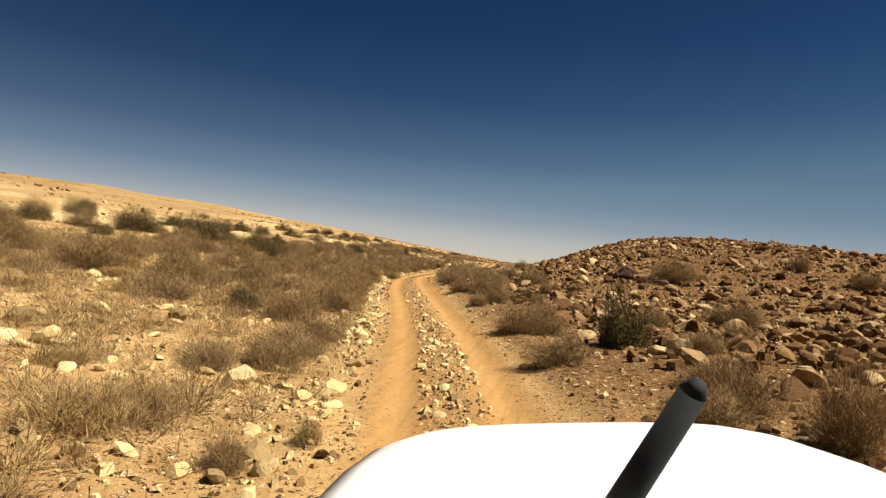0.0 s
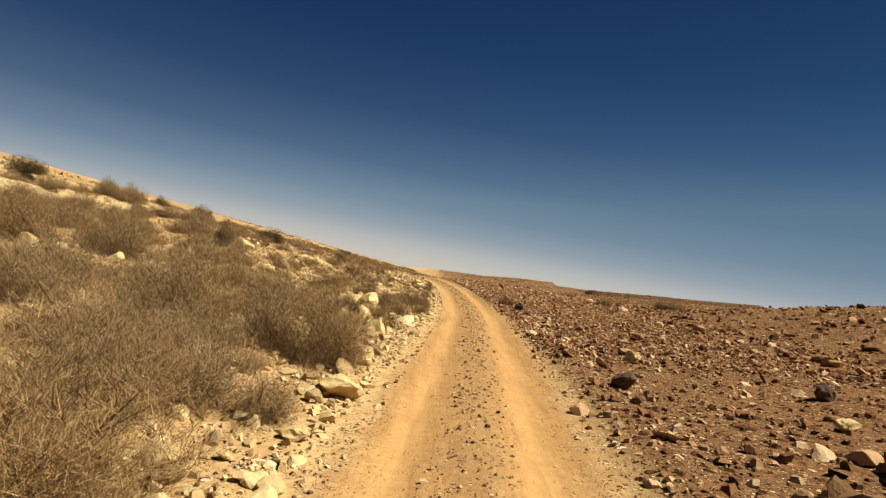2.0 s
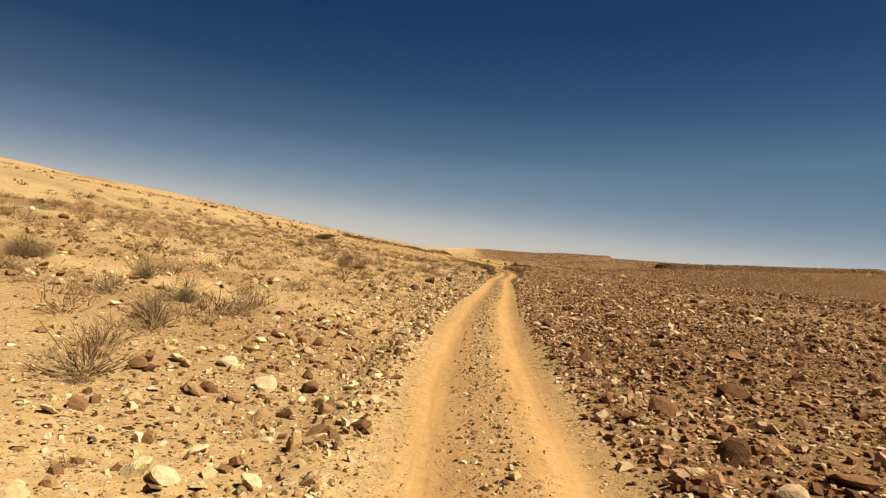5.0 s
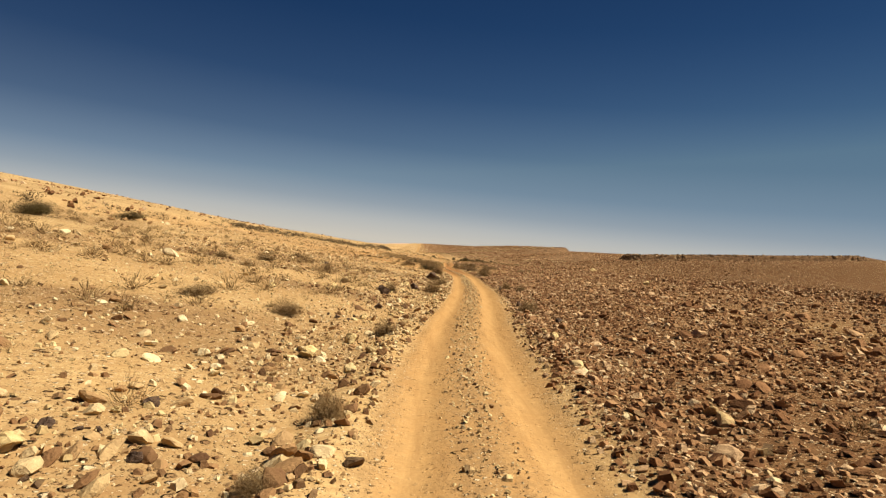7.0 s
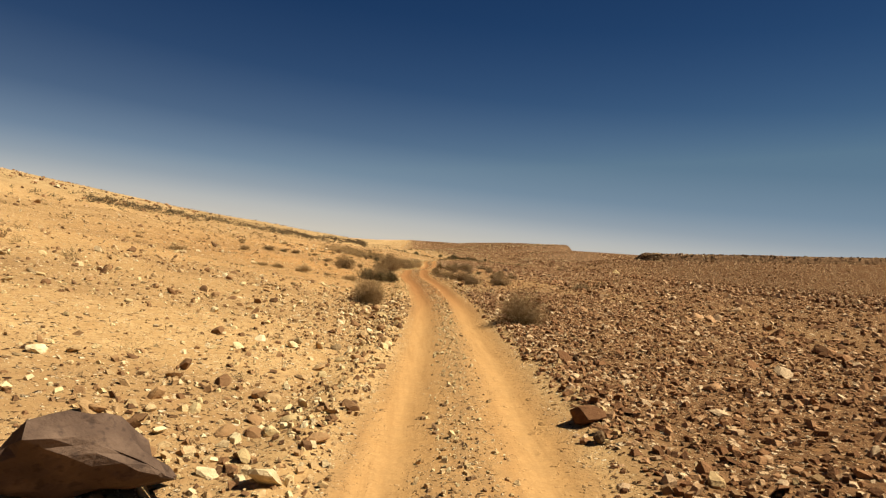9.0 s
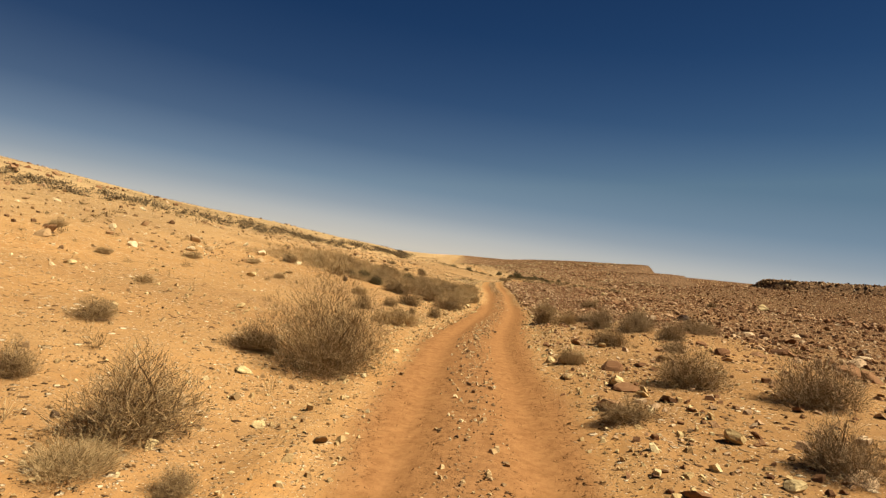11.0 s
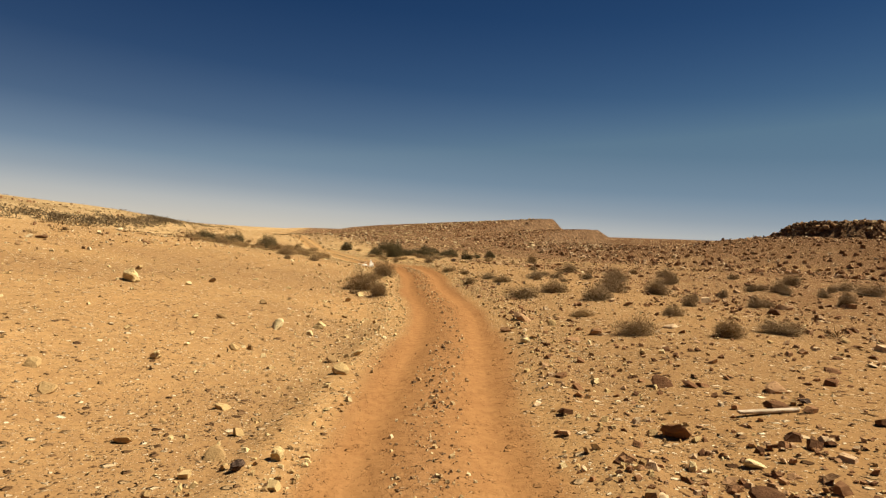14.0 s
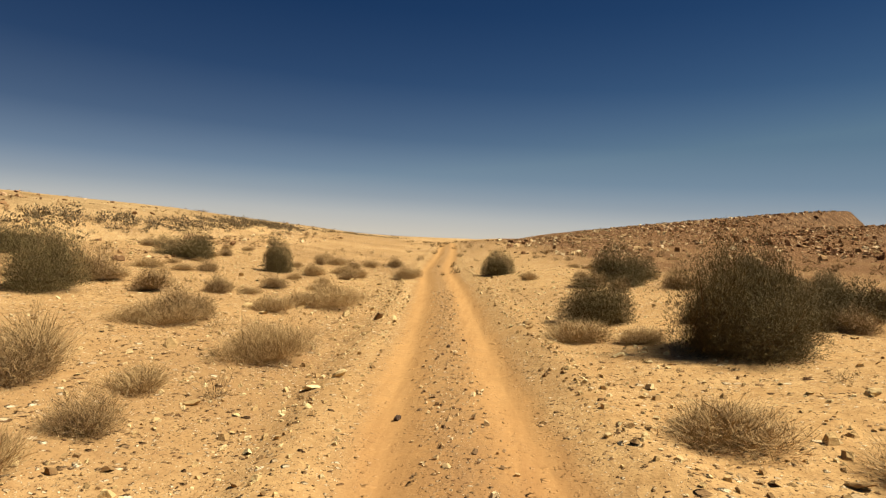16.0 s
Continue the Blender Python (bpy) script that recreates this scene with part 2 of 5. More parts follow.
def plain_material(name, a, b, scale=3, roughness=0.6, metallic=0.0, bump=0.1):
    n = Nodes(name, roughness, metallic, 0.4)
    at = n.place()
    return n.done(n.mix(n.ramp(n.noise(scale, 6, at), (0.35, 0.0), (0.7, 1.0)), a, b), n.noise(scale * 8, 3, at), bump, 0.005)


GROUND = ground_material()
BROWN_STONES = stone_material("brown_stones", (0.065, 0.028, 0.012), (0.155, 0.07, 0.029), (0.26, 0.128, 0.054), (0.39, 0.22, 0.10), (0.64, 0.455, 0.25))
MOUND_STONES = stone_material("mound_stones", (0.05, 0.024, 0.011), (0.12, 0.06, 0.026), (0.20, 0.108, 0.046), (0.32, 0.19, 0.085), (0.58, 0.42, 0.21))
RED_STONES = stone_material("red_and_tan_stones", (0.07, 0.033, 0.016), (0.20, 0.10, 0.042), (0.32, 0.18, 0.075), (0.50, 0.34, 0.155), (0.72, 0.57, 0.32))
PALE_STONES = stone_material("pale_stones", (0.16, 0.095, 0.045), (0.40, 0.27, 0.115), (0.54, 0.39, 0.18), (0.62, 0.455, 0.21), (0.70, 0.55, 0.29))
MIXED_STONES = stone_material("mixed_stones", (0.06, 0.034, 0.02), (0.20, 0.112, 0.052), (0.38, 0.235, 0.10), (0.52, 0.355, 0.16), (0.68, 0.52, 0.28))
SAND_STONES = stone_material("sand_coloured_stones", (0.17, 0.095, 0.04), (0.32, 0.19, 0.075), (0.45, 0.295, 0.12), (0.56, 0.40, 0.175), (0.68, 0.53, 0.27))
PALE_ROCK = rock_material("pale_limestone", (0.30, 0.185, 0.075), (0.54, 0.385, 0.165), (0.70, 0.535, 0.27))
DARK_ROCK = rock_material("dark_varnished_rock", (0.035, 0.022, 0.016), (0.09, 0.055, 0.035), (0.19, 0.12, 0.075))
STEM = plant_material("grey_brown_stems", (0.11, 0.068, 0.031), (0.27, 0.175, 0.085))
DRY_LEAF = plant_material("dry_twigs", (0.095, 0.054, 0.020), (0.37, 0.232, 0.092))
GREEN_LEAF = plant_material("olive_leaves", (0.058, 0.042, 0.015), (0.170, 0.122, 0.044))
WASH_LEAF = plant_material("dull_brown_leaves", (0.075, 0.051, 0.024), (0.21, 0.146, 0.068))
GREY_LEAF = plant_material("greyish_twigs", (0.102, 0.062, 0.026), (0.38, 0.248, 0.112))
PALE_TWIG = plant_material("pale_bare_twigs", (0.22, 0.14, 0.062), (0.48, 0.33, 0.16))
STRAW = plant_material("dry_straw", (0.23, 0.14, 0.053), (0.51, 0.34, 0.145))
CAR_WHITE = plain_material("white_car_paint", (0.78, 0.79, 0.76), (0.82, 0.83, 0.80), 2, 0.3, 0.0, 0.01)
BLACK_RUBBER = plain_material("black_rubber", (0.004, 0.004, 0.004), (0.01, 0.01, 0.01), 20, 0.8)
DARK_GLASS = plain_material("dark_glass", (0.02, 0.025, 0.03), (0.03, 0.035, 0.04), 1, 0.08, 0.0, 0.0)
STEEL = plain_material("grey_steel", (0.35, 0.35, 0.34), (0.5, 0.5, 0.48), 8, 0.35, 0.9)
LAMP_GLASS = plain_material("clear_lamp_glass", (0.6, 0.6, 0.6), (0.75, 0.75, 0.75), 3, 0.1, 0.0, 0.0)
ASH = plain_material("ash", (0.12, 0.075, 0.038), (0.36, 0.22, 0.10), 9, 0.95, 0.0, 0.5)
CHAR = plain_material("charred_wood", (0.02, 0.016, 0.013), (0.07, 0.05, 0.04), 14, 0.9, 0.0, 0.6)
BLEACHED = plain_material("bleached_wood", (0.58, 0.50, 0.37), (0.78, 0.70, 0.55), 4, 0.5)
OLD_WOOD = plain_material("weathered_wood", (0.30, 0.21, 0.12), (0.50, 0.38, 0.24), 12, 0.85, 0.0, 0.5)


# ---- the lie of the land ----
# the track's line: its middle runs a little beside the eye, one eye height below it
SIDE = ([0, 100, 220, 240, 290, 312, 336, 360, 376, 386, 396, 410, 420, 434, 446], [0.5, 0.38, 0.33, 0.1, 0.05, 0.3, 0.19, -0.1, -0.55, -0.6, 0.4, 0.5, 0.45, 1.05, 0.95])
# small bends of the track, and half its width, along y
BEND = ([0, 30, 45, 62, 85, 95, 105, 190, 202, 216, 285, 300, 310, 320, 372, 378, 384, 390, 396, 401, 407, 414, 422, 430, 435, 441, 446, 450, 454, 460, 470, 485, 520],
        [0, -0.05, -0.4, -0.3, -0.45, -0.1, 0, -0.05, -0.2, 0, -0.1, -0.3, -0.2, 0, 0.0, 0.45, 0.6, 0.2, -0.1, 0.15, 0.2, -0.2, -0.05, 0.05, -0.05, -0.55, -0.6, -0.9, -1.15, -1.1, -1.0, -0.9, 0])
HALF = ([0, 28, 36, 50, 70, 76, 98, 105, 112, 122, 165, 180, 190, 200, 212, 225, 277, 292, 310, 318, 324, 336, 350, 362, 380, 396, 415, 428, 438, 443, 470],
        [1.25, 1.35, 1.65, 1.85, 1.8, 1.35, 1.25, 1.05, 0.95, 0.92, 1.2, 1.08, 1.08, 1.3, 1.4, 1.3, 1.25, 1.4, 1.6, 1.5, 1.0, 1.1, 1.3, 1.45, 1.45, 1.3, 1.2, 1.6, 1.55, 1.15, 1.25])
LINE = ([(9.0, -60, 3.0), (-1.6, 0, 3.0)] + [(x + np.interp(y, *SIDE), y, z - EYE_HEIGHT) for t, x, y, z, *_ in ROWS]
        + [(-0.3, 456, -3.3), (-1.7, 468, -3.3), (-4.0, 485, -3.1), (-5.8, 505, -2.5), (-8.3, 530, -1.5), (-12.3, 570, -1.6), (-21.3, 700, -2.5), (-20, 4000, 0.0)])
ALONG = np.arange(-60.0, 1000.0, 1.0)


def eased(values, width):
    k = np.hanning(width + 2)
    return np.convolve(np.pad(values, width // 2, "edge"), k / k.sum(), "same")[width // 2: width // 2 + len(values)]


LINE_X = eased(np.interp(ALONG, [p[1] for p in LINE], [p[0] for p in LINE]) + np.interp(ALONG, *BEND), 7)
# a low crest, then a dip
LINE_Z = eased(np.interp(ALONG, [p[1] for p in LINE], [p[2] for p in LINE]), 15) + np.interp(ALONG, [366, 380, 386, 396, 410], [0, 0.14, 0.05, -0.18, 0])


def track_x(y):
    return np.interp(y, ALONG, LINE_X)


def track_z(y):
    return np.interp(y, ALONG, LINE_Z)


def half_width(y):
    return np.interp(y, *HALF)


def lattice(i, j, seed):
    v = np.sin(i * 127.1 + j * 311.7 + seed * 74.7) * 43758.5453
    return v - np.floor(v)


def rough(x, y, seed=0):
    """Smooth value noise, 0 to 1."""
    i, j = np.floor(x), np.floor(y)
    f, g = x - i, y - j
    f, g = f * f * (3 - 2 * f), g * g * (3 - 2 * g)
    return ((lattice(i, j, seed) * (1 - f) + lattice(i + 1, j, seed) * f) * (1 - g)
            + (lattice(i, j + 1, seed) * (1 - f) + lattice(i + 1, j + 1, seed) * f) * g)


def layered(x, y, seed=0, octaves=4):
    total, amount = 0.0, 0.5
    for n in range(octaves):
        total = total + amount * rough(x * 2 ** n, y * 2 ** n, seed + n)
        amount *= 0.5
    return total


def step(a, b, v):
    s = np.clip((v - a) / (b - a), 0, 1)
    return s * s * (3 - 2 * s)


def wash_line(y):
    """How far to the left of the track a dry wash runs."""
    return np.interp(y, [200, 335, 368, 420, 480], [42, 42, 29, 28, 23])


def ledges(left, x, y):
    """Where bare rock ledges show on the slope, 0 to 1."""
    return step(13, 26, left) * (1 - step(90, 130, left)) * (1 - step(150, 215, y)) * step(0.38, 0.56, layered(x / 22, y / 22, 37))


def height(x, y):
    """The ground's height in metres."""
    u, base = x - track_x(y), track_z(y)
    left, right = np.maximum(-u - 2.2, 0), np.maximum(u - 2.2, 0)
    # the long slope up to a ridge some 200 m to the left
    ridge = np.interp(y, [-200, 200, 334, 504, 660, 850, 1140, 1500, 1750, 2200], [46, 44, 44, 36, 32, 23, 19, 14, 3, 1]) - base
    climb = ridge * np.minimum(left / 200, 1) - 0.03 * np.maximum(left - 200, 0)
    # ledges of bedrock step up the near slope
    tread = climb / 1.5 + 0.8 * layered(x / 16, y / 16, 36)
    shelf = (np.floor(tread) + step(0.3, 0.62, tread - np.floor(tread)) - tread) * 1.5
    climb = climb + shelf * ledges(left, x, y)
    beyond = left - wash_line(y)
    wash = -1.3 * np.exp(-(beyond / 4.5) ** 2) + 0.7 * step(2, 16, beyond) * (1 - step(18, 68, beyond))
    # the stony field falls away to the right
    fall = -0.01 * right - 0.085 * np.maximum(right - 4, 0) * np.interp(y, [380, 470, 900], [1, 0.85, 0.7])
    z = base + climb + wash * step(90, 150, y) + fall
    # a stony mound beside the start
    z = z + 4.0 * np.exp(-(np.abs(x - 13) / 18) ** 4 - (np.abs(y - 60) / 21) ** 4)
    # and a lower rise behind it
    z = z + 3.6 * np.exp(-(np.abs(x - 20) / 20) ** 4 - (np.abs(y - 92) / 22) ** 4)
    w = x + 1.3   # the far hills lie a little to the left
    # plateau ahead with a cliff at its right end
    top = -0.35 + 0.6 * step(25, 60, w) + 0.5 * (layered(w / 30, y / 30, 5) - 0.5)
    edge = 90 - 0.9 * np.maximum(604 - y, 0) + 5 * (rough(y / 14, y * 0, 8) - 0.5)
    inside = step(505, 600, y + 0.25 * w) * step(-8, 36, w) * (1 - step(880, 1000, y))
    z = z + (top - z) * inside * (1 - step(edge, edge + 5, w)) + 0.55 * (top - z) * inside * step(edge, edge + 5, w) * (1 - step(edge + 20, edge + 27, w))
    # flat-topped hill to the right of it
    shoulder = step(38, 84, w) * step(415, 466, y) * (1 - step(486, 514, y)) * (1 - step(215, 290, w))
    z = z + (-4.6 - 0.02 * (w - 80) - z) * np.clip(shoulder, 0, 1) * (w > 20)
    cap = step(90.5, 93.5, w + 1.5 * rough(y / 5, w / 5, 3)) * step(470.2, 472.4, y) * (1 - step(488, 500, y)) * (1 - step(205, 235, w))
    z = z + 2.7 * cap
    # roughness off the track
    off = step(0.0, 3.5, np.abs(u) - half_width(y))
    z = z + off * (0.5 * (layered(x / 9, y / 9, 11) - 0.47) + 0.22 * (layered(x / 1.7, y / 1.7, 21, 3) - 0.44))
    z = z + step(30, 120, np.abs(u)) * np.where(u < 0, 3.0, 1.6) * (layered(x / 60, y / 60, 31) - 0.47)
    # wheel ruts, the crown between them and low berms
    ruts = np.exp(-((np.abs(u) - 0.78) / 0.24) ** 2)
    z = z - 0.06 * ruts * np.clip(1 - off, 0, 1) + 0.03 * np.exp(-(u / 0.35) ** 2)
    z = z + 0.13 * np.exp(-((np.abs(u) - half_width(y) - 0.45 - 0.4 * rough(y / 6, u * 0, 44)) / 0.38) ** 2) * (0.3 + layered(y / 3, u * 0 + np.sign(u), 47))
    return z + 0.03 * (layered(x * 1.3, y * 0.8, 51, 3) - 0.44)


# ---- ground ----
def mesh_of(name, verts, faces, material, smooth=False):
    """A mesh from numpy arrays; all faces have the same number of corners."""
    me = bpy.data.meshes.new(name)
    count, corners = faces.shape
    me.vertices.add(len(verts))
    me.vertices.foreach_set("co", np.ascontiguousarray(verts, np.float32).ravel())
    me.loops.add(count * corners)
    me.loops.foreach_set("vertex_index", np.ascontiguousarray(faces, np.int32).ravel())
    me.polygons.add(count)
    me.polygons.foreach_set("loop_start", np.arange(0, count * corners, corners, dtype=np.int32))
    me.polygons.foreach_set("use_smooth", np.full(count, smooth))
    me.materials.append(material)
    me.update(calc_edges=True)
    return me


def stoniness(u, x, y):
    """How thickly stones lie, 0 to 1."""
    near = np.interp(y, [0, 9, 18, 80, 255, 270, 306, 318, 380, 394, 430, 450, 500, 530], [0.4, 0.5, 0.9, 1, 1, 0.42, 0.45, 0.95, 0.9, 0.42, 0.2, 0.06, 0.2, 0.6])
    far = np.interp(y, [0, 20, 400, 430, 450, 520], [0.8, 1, 0.95, 0.7, 0.6, 1.0])
    right = step(-0.05, 0.8, u - half_width(y)) * (near + (far - near) * step(6, 15, u)) * (1 + 0.5 * step(18, 50, u))
    left = step(0.15, 1.3, -u - half_width(y)) * np.interp(y, [0, 70, 90, 125, 160, 215, 260, 330, 345, 440, 470], [0.2, 0.2, 0.25, 0.3, 0.42, 0.42, 0.25, 0.2, 0.3, 0.18, 0.25]) * (1 - step(46, 60, -u)) * (0.45 + 1.0 * step(0.36, 0.6, layered(x / 7, y / 4, 62)))
    mound = np.exp(-(np.abs(x - 13) / 18) ** 4 - (np.abs(y - 60) / 21) ** 4)
    return np.clip(np.maximum(np.maximum(right, left), mound) * (0.55 + 0.9 * layered(x / 6, y / 6, 61)), 0, 1)


def build_ground():
    side = np.concatenate([np.arange(0, 3.2, 0.2), np.arange(3.2, 12, 0.44), np.arange(12, 30, 1.0), np.geomspace(30, 2600, 58)])
    cliffs = np.concatenate([side[side < 30], np.arange(30, 112, 1.6), side[side > 113]])
    across = np.concatenate([-side[:0:-1], cliffs])
    along = np.concatenate([-np.geomspace(10, 900, 26)[::-1], np.arange(-9, 480, 0.85), np.arange(480, 640, 1.2), np.geomspace(641.2, 4200, 70)])
    u, y = np.meshgrid(across, along)
    x = u + track_x(y)
    z = height(x, y)
    grid = np.arange(x.size).reshape(x.shape)
    faces = np.stack([grid[:-1, :-1], grid[:-1, 1:], grid[1:, 1:], grid[1:, :-1]], -1).reshape(-1, 4)
    me = mesh_of("ground", np.stack([x, y, z], -1).reshape(-1, 3), faces, GROUND, smooth=True)
    dz_x = np.abs(np.gradient(z, axis=1) / np.gradient(x, axis=1))
    dz_y = np.abs(np.gradient(z, axis=0) / np.gradient(y, axis=0))
    wander = 0.5 * (layered(y / 4, u * 0, 71) - 0.47)
    masks = {
        "track": 1 - step(-0.2, 0.24, np.abs(u) - half_width(y) + wander + 0.3 * (layered(x * 1.5, y * 1.5, 73) - 0.47)),
        "crown": np.exp(-(u / 0.42) ** 2) + step(-0.35, 0.15, np.abs(u) - half_width(y)),
        "rut": np.exp(-((np.abs(u) - 0.78) / 0.3) ** 2) * (0.5 + layered(y / 5, u, 75)),
        "stony": stoniness(u, x, y),
        "gravel": np.clip(0.7 + 0.6 * np.exp(-((np.abs(u) - 2.3) / 1.2) ** 2) - 0.3 * step(20, 60, np.abs(u)), 0, 1),
        "rust": np.interp(y, [0, 60, 70, 120, 150, 200, 250, 270, 275, 438, 450, 475], [0.3, 0.25, 0.1, 0.15, 0.2, 0.3, 0.45, 0.9, 1, 0.75, 0.5, 0.4]) * (1 - 0.5 * step(12, 30, -u)),
        "grassy": step(6, 16, -u - wash_line(y)) * (0.6 + 0.5 * layered(x / 25, y / 25, 81)) * (1 - step(900, 1300, y)),
        # averaged stone shade painted over the ground far to the right
        "far_shade": 0.85 * step(25, 95, u) * (1 - 0.65 * step(385, 440, y) * (1 - step(470, 520, y)) * (1 - step(40, 90, u))),
        "clay": np.interp(y, [250, 265, 300, 345, 358, 380, 396, 412, 442, 454], [0, 0.8, 0.85, 0.75, 0.35, 0.4, 0.75, 0.9, 0.9, 0]),
        "bedrock": ledges(np.maximum(-u - 2.2, 0), x, y) * step(0.2, 0.42, dz_x) + 0.75 * step(0.47, 0.6, layered(x / 11, y / 5, 66)) * step(24, 32, -u) * (1 - step(44, 54, -u)) * (1 - step(110, 150, y)),
        "dun": (0.8 + 0.2 * step(2, 7, u)) * step(378, 398, y) * (1 - step(438, 450, y)) * (1 - step(14, 34, -u)),
        "hill": step(45, 95, -u) * (1 - step(240, 340, y)),
        "far_haze": step(600, 950, y - 0.4 * u) * step(40, 90, -u),
        "cliff": np.clip(step(0.35, 0.7, np.maximum(dz_x, dz_y)) * step(400, 440, y) * step(20, 40, x), 0, 1),
    }
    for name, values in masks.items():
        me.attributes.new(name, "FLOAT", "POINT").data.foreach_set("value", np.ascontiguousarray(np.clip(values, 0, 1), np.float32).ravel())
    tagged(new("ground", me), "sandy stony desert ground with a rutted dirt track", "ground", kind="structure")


build_ground()


# ---- loose stones ----
def chip(seed):
    """A small blocky stone, open below where it is sunk. Returns its corners and faces."""
    rng = np.random.default_rng(seed)
    box = np.array([(-1, -1, -1), (1, -1, -1), (1, 1, -1), (-1, 1, -1), (-1, -1, 1), (1, -1, 1), (1, 1, 1), (-1, 1, 1)], float)
    box *= rng.uniform(0.55, 0.95, (8, 3))
    box[4:, :2] *= rng.uniform(0.45, 0.9)
    turn = np.array(Euler(rng.uniform(-0.35, 0.35, 3)).to_matrix())
    sides = [(4, 5, 6, 7), (0, 1, 5, 4), (1, 2, 6, 5), (2, 3, 7, 6), (3, 0, 4, 7)]
    return box @ turn.T * 0.86, np.array([t for a, b, c, d in sides for t in ((a, b, c), (a, c, d))])


def lump(seed):
    """A stone with flat broken faces. Returns its corners and faces."""
    rng = np.random.default_rng(seed)
    bm = bmesh.new()
    bmesh.ops.create_icosphere(bm, subdivisions=2, radius=1)
    bm.verts.index_update()
    v = np.array([p.co for p in bm.verts]) * rng.uniform(0.93, 1.06, (len(bm.verts), 1))
    for _ in range(9):
        way = rng.normal(size=3)
        way /= np.linalg.norm(way)
        over = np.maximum(v @ way - rng.uniform(0.5, 0.8), 0)
        v = v - over[:, None] * way
    f = np.array([[p.index for p in face.verts] for face in bm.faces])
    bm.free()
    return v * 1.15, f


SMALL_LUMPS = [chip(300 + i) for i in range(14)]
LUMPS = [lump(400 + i) for i in range(16)]


def strew(name, label, material, x, y, size, seed, sink=0.25, flat=0.6, many=0.1):
    """Stones of the given half-lengths on the ground at x, y, joined into one object."""
    rng = np.random.default_rng(seed)
    z = height(x, y)
    verts, faces, count = [], [], 0
    for shapes, chosen in ((SMALL_LUMPS, size < many), (LUMPS, size >= many)):
        kind = rng.integers(0, len(shapes), len(x))
        for k, (v, f) in enumerate(shapes):
            pick = np.nonzero(chosen & (kind == k))[0]
            if not len(pick):
                continue
            m = len(pick)
            a = rng.uniform(0, 2 * np.pi, m)
            t = rng.normal(0, 0.3, (m, 2))
            s = size[pick, None] * np.stack([np.ones(m), rng.uniform(0.6, 1.0, m), flat * rng.uniform(0.6, 1.3, m)], -1)
            p = v[None] * s[:, None]
            p[..., 2] += p[..., 0] * t[:, :1] + p[..., 1] * t[:, 1:]
            c, d = np.cos(a)[:, None], np.sin(a)[:, None]
            q = np.stack([p[..., 0] * c - p[..., 1] * d + x[pick, None], p[..., 0] * d + p[..., 1] * c + y[pick, None],
                          p[..., 2] + (z[pick] + s[:, 2] * (1 - 2 * sink))[:, None]], -1)
            verts.append(q.reshape(-1, 3))
            faces.append((f[None] + (np.arange(m) * len(v))[:, None, None] + count).reshape(-1, 3))
            count += m * len(v)
    me = mesh_of(name, np.concatenate(verts), np.concatenate(faces), material)
    return tagged(new(name, me), label, "stones", kind="stuff")


def spread(seed, count, u_range, y_range, keep=None, power=1.0):
    """Random places beside the track; power over 1 crowds them towards the first of u_range."""
    rng = np.random.default_rng(seed)
    y = rng.uniform(*y_range, count)
    u = u_range[0] + (u_range[1] - u_range[0]) * rng.uniform(0, 1, count) ** power
    x = u + track_x(y)
    if keep is not None:
        chosen = rng.uniform(0, 1, count) < keep(u, x, y)
        x, y = x[chosen], y[chosen]
    return x, y


def sizes(seed, count, median, spread_=0.5, most=9.0):
    return np.minimum(np.random.default_rng(seed).lognormal(math.log(median), spread_, count), most)


def scatter(name, label, material, seed, count, u_range, y_range, median, keep=None, power=1.0, most=0.4, flat=0.6, deviation=0.5, many=0.1):
    x, y = spread(seed, count, u_range, y_range, keep, power)
    return strew(name, label, material, x, y, sizes(seed + 1, len(x), median, deviation, most), seed + 2, flat=flat, many=many)


scatter("field_stones", "brown angular stones thickly strewn over the field", BROWN_STONES, 10, 80000, (1.3, 13), (40, 450), 0.05, stoniness, 1.4, 0.24, 0.45, 0.5, many=0.15)
scatter("field_stones", "brown stones strewn over the falling slope", BROWN_STONES, 20, 50000, (9, 45), (72, 470), 0.09, lambda u, x, y: stoniness(u, x, y) * np.interp(y, [390, 402], [1, 0.4]), 1.4, 0.3, 0.5, many=0.3)
scatter("field_stones", "small reddish brown stones paving the field beside the track", BROWN_STONES, 15, 90000, (1.2, 9), (84, 264), 0.042, lambda u, x, y: np.clip(1.6 * stoniness(u, x, y), 0, 1), 1.2, 0.12, 0.5, 0.45, many=9)
scatter("field_stones", "small reddish brown stones paving the field beside the track", BROWN_STONES, 17, 36000, (1.4, 9), (314, 394), 0.042, lambda u, x, y: np.clip(1.6 * stoniness(u, x, y), 0, 1), 1.2, 0.12, 0.5, 0.45, many=9)
scatter("far_stones", "brown stones strewn over the far slope", BROWN_STONES, 25, 24000, (40, 160), (30, 580), 0.26, stoniness, 1.3, 0.5, many=9)
scatter("mound_stones", "weathered brown rubble heaped on a stony mound", MOUND_STONES, 30, 52000, (2.2, 44), (8, 78), 0.075, lambda u, x, y: np.clip(step(2.4, 7, u) * step(8, 20, y) * (0.3 + 1.3 * layered(x / 4, y / 4, 99)), 0, 1), 1.6, 0.34, 0.65, 0.6, many=0.2)
scatter("pale_stones", "pale yellow limestone rubble beside the track", PALE_STONES, 40, 46000, (-1.7, -13), (0, 132), 0.036, lambda u, x, y: 0.3 + 0.9 * layered(x / 3, y / 3, 91), 1.6, 0.26, 0.6, 0.6)
